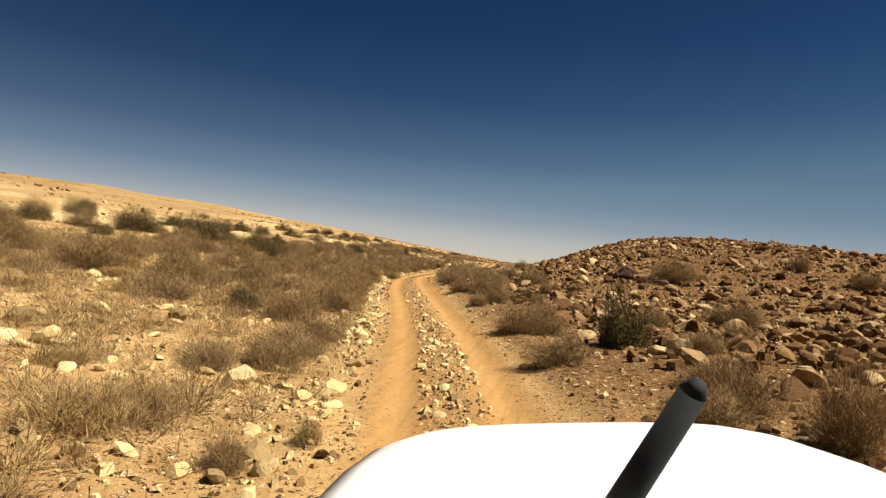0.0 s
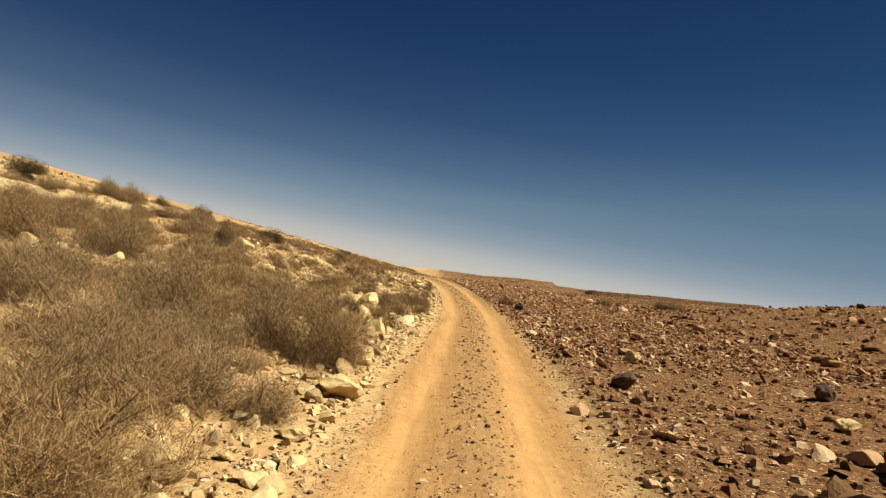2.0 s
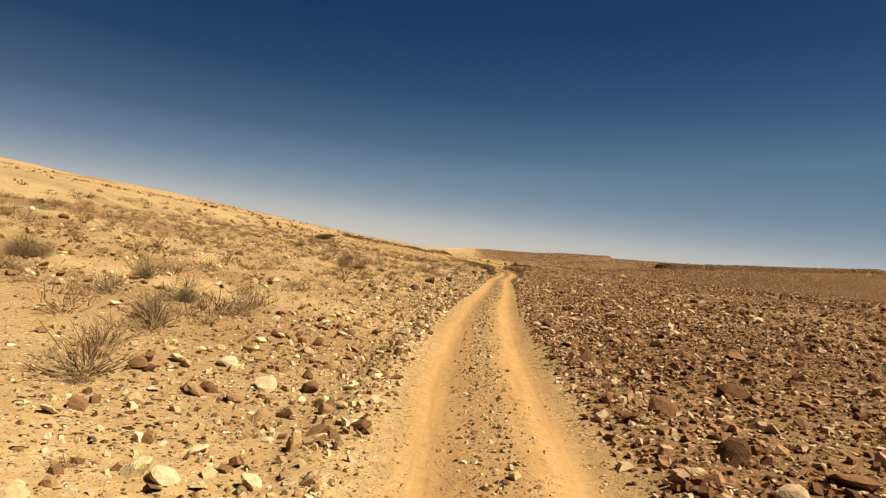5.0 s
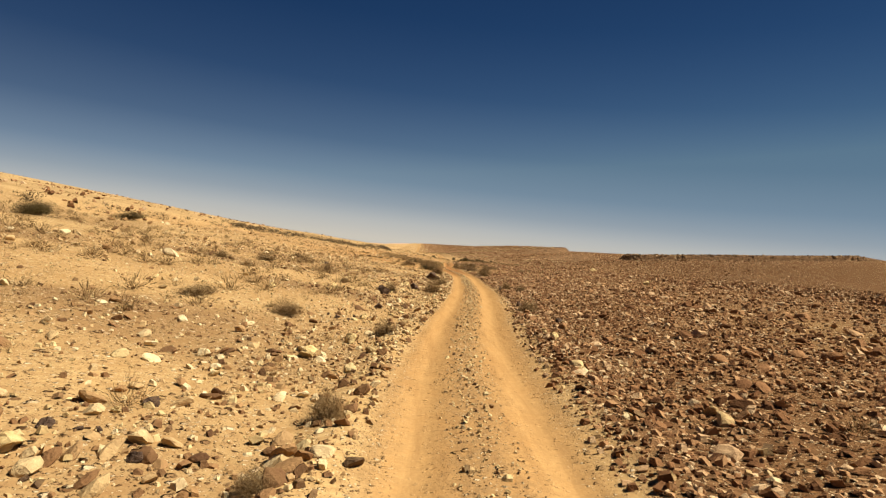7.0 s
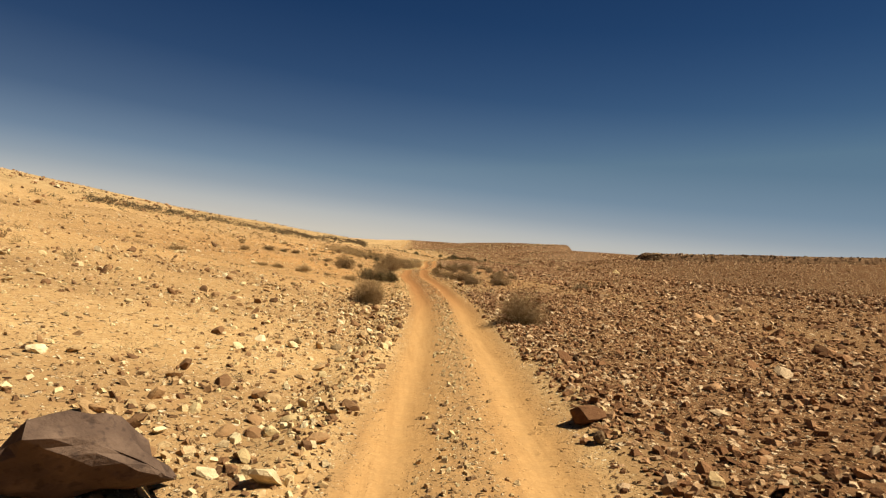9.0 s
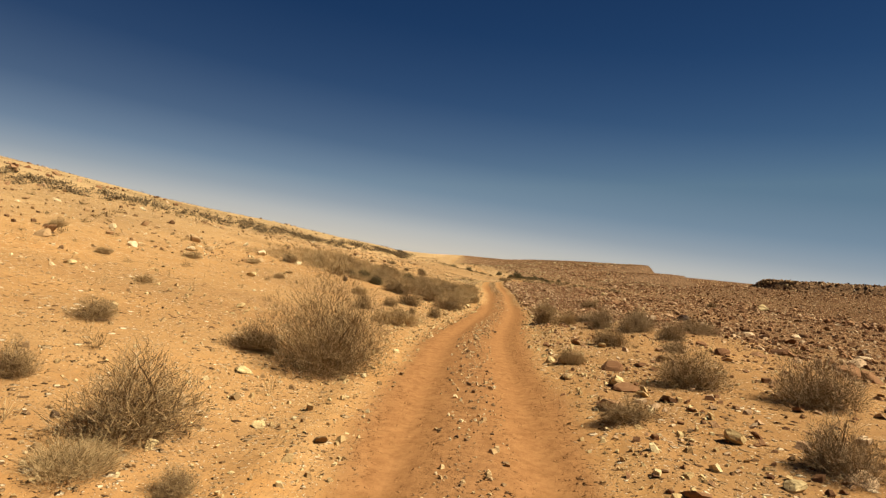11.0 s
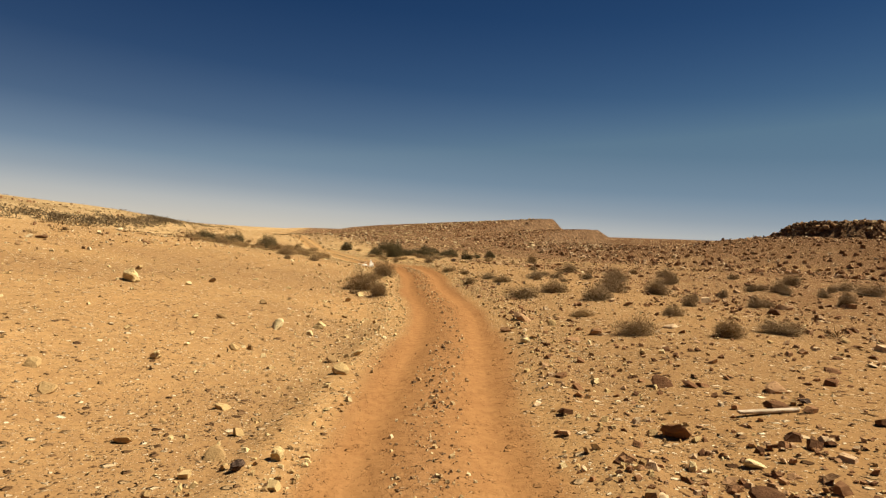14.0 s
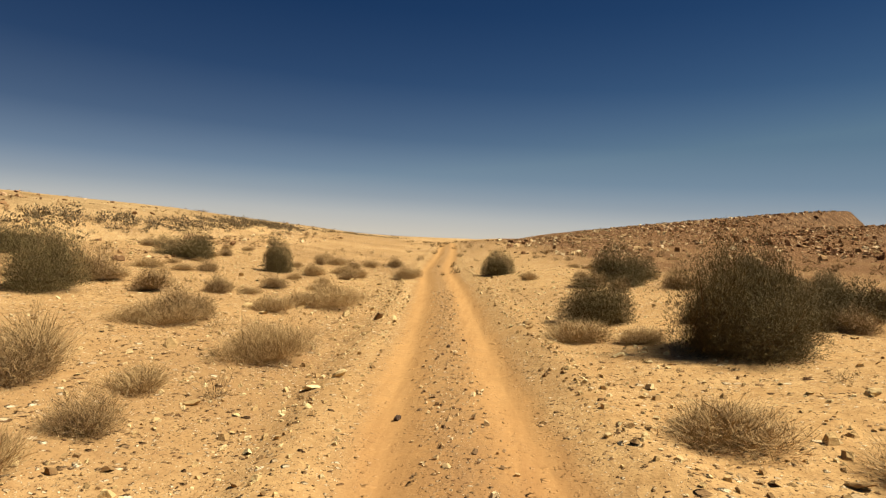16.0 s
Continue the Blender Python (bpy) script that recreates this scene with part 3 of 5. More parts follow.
scatter("slope_stones", "tan and dark stones lying on bare sand", RED_STONES, 50, 30000, (-1.6, -22), (125, 262), 0.042, lambda u, x, y: np.clip(0.1 + 1.3 * step(0.34, 0.6, layered(x / 7, y / 4, 62)), 0, 1), 1.5, 0.14, 0.6, 0.55)
scatter("slope_stones", "small tan stones lying on orange sand", SAND_STONES, 60, 20000, (-1.8, -18), (262, 480), 0.027, lambda u, x, y: 0.1 + 1.0 * layered(x / 4, y / 4, 93), 1.6, 0.16, 0.6, 0.6)
scatter("slope_stones", "tan and brown stones scattered on the far slope", RED_STONES, 70, 16000, (-13, -46), (0, 520), 0.09, lambda u, x, y: 0.1 + 0.9 * layered(x / 8, y / 8, 94), 1.4, 0.35, many=0.2)
scatter("slope_stones", "tan and dark pebbles strewn on orange sand", MIXED_STONES, 65, 12000, (-2.0, -12), (336, 386), 0.03, lambda u, x, y: 0.15 + 1.1 * layered(x / 3, y / 3, 106), 1.4, 0.13, 0.6, 0.5, many=9)
scatter("sand_pebbles", "small tan pebbles on sand beside the track", SAND_STONES, 80, 11000, (1.7, 14), (255, 480), 0.024, None, 1.5, 0.14, 0.6, 0.6)
scatter("track_gravel", "fine gravel along the crown of the track", MIXED_STONES, 90, 42000, (-0.5, 0.5), (0, 470), 0.02, lambda u, x, y: np.clip(2.4 * layered(y / 9, y * 0, 95) - 0.25, 0.2, 1) * np.exp(-(u / 0.38) ** 2), 1.0, 0.06, 0.6, 0.5)
scatter("track_stones", "pale broken stones on the crown of the track", PALE_STONES, 95, 1300, (-0.5, 0.55), (4, 40), 0.045, lambda u, x, y: np.interp(y, [4, 26, 40], [1, 0.8, 0.1]), 1.0, 0.11, 0.6, 0.5)
scatter("berm_gravel", "gravel and small stones thrown up beside the ruts", MIXED_STONES, 100, 17920, (-1.3, -4.2), (0, 262), 0.027, lambda u, x, y: 0.2 + layered(y / 5, u, 96), 1.5, 0.12, 0.6, 0.55)
scatter("berm_gravel", "tan gravel thrown up beside the ruts", SAND_STONES, 105, 14080, (-1.3, -4.2), (262, 470), 0.027, lambda u, x, y: 0.2 + layered(y / 5, u, 96), 1.5, 0.12, 0.6, 0.55)
scatter("berm_gravel", "gravel and small stones thrown up beside the ruts", MIXED_STONES, 110, 12320, (1.3, 3.4), (0, 262), 0.027, lambda u, x, y: 0.2 + layered(y / 5, u, 97), 1.0, 0.12, 0.6, 0.55)
scatter("berm_gravel", "tan gravel thrown up beside the ruts", SAND_STONES, 115, 9680, (1.3, 3.4), (262, 470), 0.027, lambda u, x, y: 0.2 + layered(y / 5, u, 97), 1.0, 0.12, 0.6, 0.55)
scatter("ledge_rocks", "brown broken ledge rocks on the plateau slope", RED_STONES, 120, 9000, (6, 98), (498, 640), 0.2, lambda u, x, y: 0.25 + 0.9 * (np.sin((height(x, y) + 6) * 5.2) > 0.2), 1.0, 0.8, 0.45, many=9)
scatter("pale_rubble", "pale yellow broken rock lying thick on the bank", PALE_STONES, 130, 4200, (-2.2, -16), (8, 135), 0.10, lambda u, x, y: np.interp(y, [8, 60, 80, 120, 135], [0.5, 0.6, 1, 1, 0.3]) * (0.1 + 1.2 * layered(x / 5, y / 5, 91)), 1.3, 0.34, 0.6, 0.5)
scatter("pale_stones", "pale and tan stones strewn over sand beside the track", PALE_STONES, 140, 13000, (-1.5, -14), (130, 262), 0.036, lambda u, x, y: 0.15 + 0.9 * layered(x / 3, y / 3, 91), 1.6, 0.14, 0.6, 0.55)
scatter("hill_rocks", "brown rocks dotting the hillside", BROWN_STONES, 150, 6000, (-44, -150), (20, 800), 0.3, lambda u, x, y: 2.2 * step(0.45, 0.62, layered(x / 30, y / 30, 64)), 1.2, 0.6, 0.55, 0.5, many=9)
scatter("flat_stones", "pale flat stones broken over the sand", SAND_STONES, 160, 9000, (-1.8, -16), (436, 486), 0.032, lambda u, x, y: 0.1 + 1.0 * layered(x / 3, y / 3, 101), 1.3, 0.14, 0.35, 0.5)
scatter("flat_stones", "pale flat stones broken over the sand", SAND_STONES, 170, 8000, (1.8, 18), (436, 486), 0.032, lambda u, x, y: 0.1 + 1.0 * layered(x / 3, y / 3, 102), 1.3, 0.14, 0.35, 0.5)
scatter("sand_grit", "small dark pebbles sprinkled over bare sand", MIXED_STONES, 180, 26000, (-3, -24), (120, 300), 0.022, lambda u, x, y: 0.2 + 0.9 * layered(x / 5, y / 5, 103), 1.4, 0.09, 0.6, 0.5)
scatter("verge_stones", "tan and reddish stones lying thick along the verge", RED_STONES, 190, 11000, (-1.4, -5.0), (112, 262), 0.05, lambda u, x, y: np.clip(0.1 + 1.2 * layered(x / 2.5, y / 5, 104), 0, 1), 1.6, 0.15, 0.55, 0.5)
for seed, x_range, y_range in ((200, (90, 95), (468, 494)), (205, (92, 212), (469, 474))):
    cap_rng = np.random.default_rng(seed)
    cap_x, cap_y = cap_rng.uniform(*x_range, 700) - 1.3, cap_rng.uniform(*y_range, 700)
    strew("cap_rocks", "dark broken rocks along the rim of a flat hill", MOUND_STONES, cap_x, cap_y, sizes(seed + 1, 700, 0.34, 0.4, 0.8), seed + 2, flat=0.55, many=9)
scatter("track_stones", "small pale stones along the crown of the track", PALE_STONES, 210, 7000, (-0.45, 0.45), (110, 262), 0.022, lambda u, x, y: np.exp(-(u / 0.3) ** 2) * np.clip(2.4 * layered(y / 7, y * 0, 105) - 0.3, 0.15, 1), 1.0, 0.08, 0.6, 0.5)


# ---- plants ----
def part(name, me, parent, label=""):
    ob = new(name, me)
    ob.parent = parent
    return tagged(ob, label)


def slivers(starts, ends, widths, seed, tip=0.25):
    """Thin flat blades from starts to ends, each a quad with a random turn. Returns corners and faces."""
    rng = np.random.default_rng(seed)
    way = ends - starts
    turn = np.cross(way, rng.normal(size=way.shape))
    turn /= np.linalg.norm(turn, axis=1, keepdims=True) + 1e-9
    half = turn * widths[:, None] * 0.5
    v = np.stack([starts - half, starts + half, ends + half * tip, ends - half * tip], 1)
    return v.reshape(-1, 3), np.arange(len(v) * 4).reshape(-1, 4)


def clumps_of(rng):
    """The uneven clumps that make up one shrub: centre, radius and height."""
    out = [(rng.normal(0, 0.05, 2), 0.24, 0.92)]
    for _ in range(rng.integers(8, 12)):
        a, far = rng.uniform(0, 6.28), 0.36 * rng.uniform(0.35, 1.0)
        out.append((np.array([far * math.cos(a), far * math.sin(a)]), rng.uniform(0.16, 0.27), rng.uniform(0.5, 1.0) * (1.08 - 1.15 * far)))
    return out


def crown_points(rng, count, clumps, low=0.0, power=0.45, wild=0.24):
    """Points inside the clumps, crowding towards their outsides, and the way outwards at each."""
    weight = np.array([r * r * h for _, r, h in clumps])
    pick = rng.choice(len(clumps), count, p=weight / weight.sum())
    centre = np.array([c for c, _, _ in clumps])[pick]
    wide, tall = np.array([r for _, r, _ in clumps])[pick], np.array([h for _, _, h in clumps])[pick]
    d = rng.normal(size=(count, 3))
    d[:, 2] = np.abs(d[:, 2]) + low
    d /= np.linalg.norm(d, axis=1, keepdims=True)
    # ragged outsides: some sprays reach further than others
    ragged = 1 + wild * np.sin(7 * d[:, 0] + 3 * pick) * np.sin(8 * d[:, 1] + 5 * pick) * np.sin(6 * d[:, 2] + pick)
    p = d * (rng.uniform(0, 1, count) ** power * ragged)[:, None] * np.stack([wide, wide, tall], -1)
    p[:, :2] += centre * (0.7 + 0.3 * p[:, 2:] / tall[:, None])
    return p, d


def joined(name, pieces, material):
    verts, faces, n = [], [], 0
    for v, f in pieces:
        verts.append(v)
        faces.append(f + n)
        n += len(v)
    return mesh_of(name, np.concatenate(verts), np.concatenate(faces), material)


def shrub(kind, seed, fine=1.0):
    """A shrub one metre wide and high, at the origin: stems, a crown of twigs or leaves, and pale bare tips."""
    rng = np.random.default_rng(seed)
    clumps = clumps_of(rng)
    thing = new({"g": "green_shrub", "b": "dry_shrub", "m": "grey_shrub", "y": "straw_tuft"}[kind])
    count = {"g": 60, "b": 70, "m": 70, "y": 40}[kind]
    tips, _ = crown_points(rng, count, clumps, 0.25)
    foot = rng.normal(0, 0.07, (count, 3)) * (1, 1, 0)
    knee = foot + (tips - foot) * rng.uniform(0.4, 0.6, (count, 1)) + rng.normal(0, 0.035, (count, 3)) + (0, 0, 0.04)
    width = {"g": 0.026, "b": 0.016, "m": 0.016, "y": 0.010}[kind]
    wide = rng.uniform(0.6, 1.3, count) * width * fine ** 0.5
    stems = [slivers(foot, knee, wide, seed + 1, 0.8), slivers(knee, tips, wide * 0.8, seed + 2, 0.3),
             slivers(foot, knee, wide, seed + 3, 0.8), slivers(knee, tips, wide * 0.8, seed + 4, 0.3)]
    part("woody_base", joined("woody_base", stems, STEM), thing)
    n = {"g": 11000, "b": 10000, "m": 10000, "y": 5600}[kind]
    n = int(n / fine ** 1.45)
    at, out = crown_points(rng, n, clumps, wild=0.14 if kind == "g" else 0.24)
    if kind == "g":
        end = at + (out * 0.4 + rng.normal(0, 0.6, (n, 3)) + (0, 0, 0.5)) * rng.uniform(0.02, 0.05, (n, 1)) * fine ** 0.6
        leaf, material = slivers(at, end, rng.uniform(0.005, 0.012, n) * fine, seed + 5, 0.5), GREEN_LEAF
    elif kind in "bm":
        end = at + (out * 0.5 + rng.normal(0, 0.6, (n, 3)) + (0, 0, 0.55)) * rng.uniform(0.02, 0.09, (n, 1)) * fine ** 0.5
        leaf, material = slivers(at, end, rng.uniform(0.0022, 0.0052, n) * fine, seed + 5, 0.35), DRY_LEAF if kind == "b" else GREY_LEAF
    else:
        at = at * (1, 1, 0.6)
        end = at + (out * (0.6, 0.6, 0.4) + rng.normal(0, 0.4, (n, 3)) + (0, 0, 0.7)) * rng.uniform(0.06, 0.2, (n, 1)) * fine ** 0.5
        leaf, material = slivers(at, end, rng.uniform(0.0026, 0.006, n) * fine, seed + 5, 0.15), STRAW
    part("foliage", joined("foliage", [leaf], material), thing)
    if kind in "bm":
        n = {"b": 900, "m": 900}[kind]
        at, out = crown_points(rng, n, clumps, 0.1, 0.15)
        end = at + (out * 0.6 + rng.normal(0, 0.4, (n, 3)) + (0, 0, 0.6)) * rng.uniform(0.04, 0.15, (n, 1)) * fine ** 0.5
        part("dry_spray", joined("dry_spray", [slivers(at, end, rng.uniform(0.0026, 0.005, n) * fine, seed + 6, 0.3)], PALE_TWIG), thing, "pale bare spray")
    return thing


SHRUB_LABELS = {
    "g": "olive green desert shrub with grey stems on sandy ground",
    "b": "dry grey brown desert shrub with tangled twigs on sand",
    "m": "low greyish brown desert shrub with pale twigs on sand",
    "y": "pale straw coloured dry grass shrub growing on sand"}
SHRUB_GROUPS = {"g": "green shrubs of the desert", "b": "dry shrubs beside the track", "m": "grey shrubs beside the track", "y": "straw tufts beside the track"}
models = {}
shrub_rng = random.Random(5)


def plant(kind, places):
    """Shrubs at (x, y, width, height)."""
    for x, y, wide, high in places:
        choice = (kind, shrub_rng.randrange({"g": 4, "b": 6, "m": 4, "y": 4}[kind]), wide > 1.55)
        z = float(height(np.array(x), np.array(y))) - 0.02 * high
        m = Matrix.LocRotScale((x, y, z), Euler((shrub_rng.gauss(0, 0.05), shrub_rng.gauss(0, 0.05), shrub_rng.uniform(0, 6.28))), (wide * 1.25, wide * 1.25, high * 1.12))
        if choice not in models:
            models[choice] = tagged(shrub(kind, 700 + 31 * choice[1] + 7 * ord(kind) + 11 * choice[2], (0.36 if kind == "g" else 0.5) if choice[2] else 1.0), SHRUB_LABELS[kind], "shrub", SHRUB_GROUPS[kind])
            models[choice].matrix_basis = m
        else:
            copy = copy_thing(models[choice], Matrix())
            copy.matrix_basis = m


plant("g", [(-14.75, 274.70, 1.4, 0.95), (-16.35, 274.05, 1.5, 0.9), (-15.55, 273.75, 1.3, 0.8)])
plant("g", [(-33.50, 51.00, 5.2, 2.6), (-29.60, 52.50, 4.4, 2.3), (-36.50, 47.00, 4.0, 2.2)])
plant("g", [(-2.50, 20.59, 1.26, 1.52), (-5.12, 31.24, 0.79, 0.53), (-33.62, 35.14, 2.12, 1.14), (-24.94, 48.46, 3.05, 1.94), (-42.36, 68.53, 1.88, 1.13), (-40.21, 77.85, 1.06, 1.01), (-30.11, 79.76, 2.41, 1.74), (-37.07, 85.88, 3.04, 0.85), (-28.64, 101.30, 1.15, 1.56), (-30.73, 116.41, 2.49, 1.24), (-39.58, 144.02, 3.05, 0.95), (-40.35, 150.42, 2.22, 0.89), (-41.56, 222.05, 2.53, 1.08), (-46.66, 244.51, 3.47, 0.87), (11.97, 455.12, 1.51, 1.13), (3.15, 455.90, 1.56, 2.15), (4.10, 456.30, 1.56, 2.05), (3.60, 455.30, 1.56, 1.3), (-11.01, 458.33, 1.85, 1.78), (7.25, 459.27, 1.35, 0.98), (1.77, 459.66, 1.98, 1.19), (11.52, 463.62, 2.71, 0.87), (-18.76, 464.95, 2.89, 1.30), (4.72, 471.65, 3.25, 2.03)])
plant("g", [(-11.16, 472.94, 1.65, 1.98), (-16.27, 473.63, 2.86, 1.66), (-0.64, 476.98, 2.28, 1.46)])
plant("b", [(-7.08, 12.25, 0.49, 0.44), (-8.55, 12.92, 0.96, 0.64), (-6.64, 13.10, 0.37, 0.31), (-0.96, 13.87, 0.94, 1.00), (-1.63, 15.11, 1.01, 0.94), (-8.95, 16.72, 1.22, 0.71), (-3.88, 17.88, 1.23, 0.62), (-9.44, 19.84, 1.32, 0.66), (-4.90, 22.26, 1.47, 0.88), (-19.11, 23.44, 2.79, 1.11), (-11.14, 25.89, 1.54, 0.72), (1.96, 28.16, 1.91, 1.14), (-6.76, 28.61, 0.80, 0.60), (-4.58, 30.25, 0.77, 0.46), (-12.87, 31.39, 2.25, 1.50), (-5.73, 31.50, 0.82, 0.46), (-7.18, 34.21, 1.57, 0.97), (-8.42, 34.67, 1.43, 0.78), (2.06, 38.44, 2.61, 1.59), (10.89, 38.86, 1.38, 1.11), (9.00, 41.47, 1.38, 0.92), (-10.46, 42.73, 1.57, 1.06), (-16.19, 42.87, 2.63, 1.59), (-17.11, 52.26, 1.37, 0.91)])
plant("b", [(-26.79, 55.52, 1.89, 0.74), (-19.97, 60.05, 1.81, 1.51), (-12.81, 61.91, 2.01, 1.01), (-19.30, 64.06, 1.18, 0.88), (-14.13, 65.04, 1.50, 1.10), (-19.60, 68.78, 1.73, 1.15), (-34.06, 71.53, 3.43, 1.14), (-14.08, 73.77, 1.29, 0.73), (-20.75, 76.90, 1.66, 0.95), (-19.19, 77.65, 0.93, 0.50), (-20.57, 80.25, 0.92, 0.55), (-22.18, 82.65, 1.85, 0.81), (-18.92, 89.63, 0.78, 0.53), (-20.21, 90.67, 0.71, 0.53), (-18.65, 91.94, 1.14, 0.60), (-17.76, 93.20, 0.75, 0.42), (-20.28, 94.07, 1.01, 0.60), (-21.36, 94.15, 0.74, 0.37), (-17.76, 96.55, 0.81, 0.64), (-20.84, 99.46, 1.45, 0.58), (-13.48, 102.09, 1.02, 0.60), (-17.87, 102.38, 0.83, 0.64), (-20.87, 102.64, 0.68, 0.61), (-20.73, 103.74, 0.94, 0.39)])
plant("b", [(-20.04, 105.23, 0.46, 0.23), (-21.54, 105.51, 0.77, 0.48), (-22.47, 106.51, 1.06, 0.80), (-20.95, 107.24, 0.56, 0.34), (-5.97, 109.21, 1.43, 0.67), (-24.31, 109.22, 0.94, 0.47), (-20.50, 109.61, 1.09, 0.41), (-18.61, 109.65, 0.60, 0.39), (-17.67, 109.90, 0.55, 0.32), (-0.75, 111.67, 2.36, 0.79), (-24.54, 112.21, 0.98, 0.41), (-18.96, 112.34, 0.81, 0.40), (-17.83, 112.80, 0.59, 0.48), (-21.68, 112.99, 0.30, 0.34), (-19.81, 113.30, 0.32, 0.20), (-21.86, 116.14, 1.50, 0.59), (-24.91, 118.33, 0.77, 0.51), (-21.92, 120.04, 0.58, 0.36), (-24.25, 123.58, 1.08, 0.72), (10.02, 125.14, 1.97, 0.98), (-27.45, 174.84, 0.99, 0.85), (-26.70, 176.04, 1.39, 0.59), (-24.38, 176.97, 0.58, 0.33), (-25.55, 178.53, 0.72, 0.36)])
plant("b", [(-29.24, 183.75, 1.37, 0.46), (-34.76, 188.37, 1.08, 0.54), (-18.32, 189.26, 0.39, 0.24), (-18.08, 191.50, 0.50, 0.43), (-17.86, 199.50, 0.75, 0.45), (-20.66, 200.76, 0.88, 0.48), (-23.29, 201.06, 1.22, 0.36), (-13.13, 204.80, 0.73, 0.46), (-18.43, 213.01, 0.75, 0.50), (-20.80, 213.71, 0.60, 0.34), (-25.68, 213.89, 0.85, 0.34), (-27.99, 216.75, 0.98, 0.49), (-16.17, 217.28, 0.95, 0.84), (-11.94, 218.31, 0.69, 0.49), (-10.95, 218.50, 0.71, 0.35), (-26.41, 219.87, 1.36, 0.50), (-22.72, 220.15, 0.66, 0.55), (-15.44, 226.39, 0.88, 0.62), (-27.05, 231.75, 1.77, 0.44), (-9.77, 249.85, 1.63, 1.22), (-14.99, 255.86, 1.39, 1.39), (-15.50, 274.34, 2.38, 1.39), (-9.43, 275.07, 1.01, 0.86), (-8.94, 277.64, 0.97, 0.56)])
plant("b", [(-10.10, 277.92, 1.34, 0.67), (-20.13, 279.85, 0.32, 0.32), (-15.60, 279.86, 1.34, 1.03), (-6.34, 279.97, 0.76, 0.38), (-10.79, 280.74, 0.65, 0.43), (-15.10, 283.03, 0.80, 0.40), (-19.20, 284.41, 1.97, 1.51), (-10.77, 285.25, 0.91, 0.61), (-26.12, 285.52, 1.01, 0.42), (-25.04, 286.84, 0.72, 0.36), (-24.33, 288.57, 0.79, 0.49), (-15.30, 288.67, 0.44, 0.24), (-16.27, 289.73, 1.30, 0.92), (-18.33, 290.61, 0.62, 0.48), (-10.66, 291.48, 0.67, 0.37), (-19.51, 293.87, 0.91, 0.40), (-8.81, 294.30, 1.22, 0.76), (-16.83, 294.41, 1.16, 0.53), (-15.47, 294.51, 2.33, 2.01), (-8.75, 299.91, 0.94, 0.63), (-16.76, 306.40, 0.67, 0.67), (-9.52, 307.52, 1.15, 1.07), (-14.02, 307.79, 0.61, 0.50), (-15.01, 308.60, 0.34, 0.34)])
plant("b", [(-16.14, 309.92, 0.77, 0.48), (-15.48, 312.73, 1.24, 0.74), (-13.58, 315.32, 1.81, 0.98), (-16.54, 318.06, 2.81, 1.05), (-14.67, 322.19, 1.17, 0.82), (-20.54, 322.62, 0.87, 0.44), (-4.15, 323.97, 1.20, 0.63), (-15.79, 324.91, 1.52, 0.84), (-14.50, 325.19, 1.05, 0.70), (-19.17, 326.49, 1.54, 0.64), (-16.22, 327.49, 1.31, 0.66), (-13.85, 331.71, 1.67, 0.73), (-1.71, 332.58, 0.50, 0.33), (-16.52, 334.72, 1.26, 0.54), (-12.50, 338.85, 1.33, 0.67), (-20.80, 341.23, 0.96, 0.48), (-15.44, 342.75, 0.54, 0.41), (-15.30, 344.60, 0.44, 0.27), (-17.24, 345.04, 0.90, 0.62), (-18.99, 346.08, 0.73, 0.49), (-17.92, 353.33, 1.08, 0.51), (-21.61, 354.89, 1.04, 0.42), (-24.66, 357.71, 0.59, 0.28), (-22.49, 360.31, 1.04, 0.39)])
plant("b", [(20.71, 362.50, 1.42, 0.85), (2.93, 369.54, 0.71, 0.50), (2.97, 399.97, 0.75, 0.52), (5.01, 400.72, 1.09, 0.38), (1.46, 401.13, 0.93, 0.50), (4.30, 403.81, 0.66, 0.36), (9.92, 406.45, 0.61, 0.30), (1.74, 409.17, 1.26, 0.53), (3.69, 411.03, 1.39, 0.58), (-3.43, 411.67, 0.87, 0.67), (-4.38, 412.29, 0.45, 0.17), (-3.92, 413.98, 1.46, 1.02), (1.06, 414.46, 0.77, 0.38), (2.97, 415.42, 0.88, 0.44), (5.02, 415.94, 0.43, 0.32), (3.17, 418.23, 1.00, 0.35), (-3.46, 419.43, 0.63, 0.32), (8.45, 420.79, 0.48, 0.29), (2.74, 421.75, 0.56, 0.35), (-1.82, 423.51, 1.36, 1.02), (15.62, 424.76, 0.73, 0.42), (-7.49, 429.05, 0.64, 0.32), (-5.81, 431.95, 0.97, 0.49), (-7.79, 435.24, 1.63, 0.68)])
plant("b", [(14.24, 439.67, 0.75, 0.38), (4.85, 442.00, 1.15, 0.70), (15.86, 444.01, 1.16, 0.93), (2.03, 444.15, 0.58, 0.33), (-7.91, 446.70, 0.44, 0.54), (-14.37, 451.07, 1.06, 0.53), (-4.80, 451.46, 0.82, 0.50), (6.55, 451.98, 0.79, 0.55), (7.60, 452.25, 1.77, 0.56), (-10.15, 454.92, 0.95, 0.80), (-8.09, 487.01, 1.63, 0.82)])
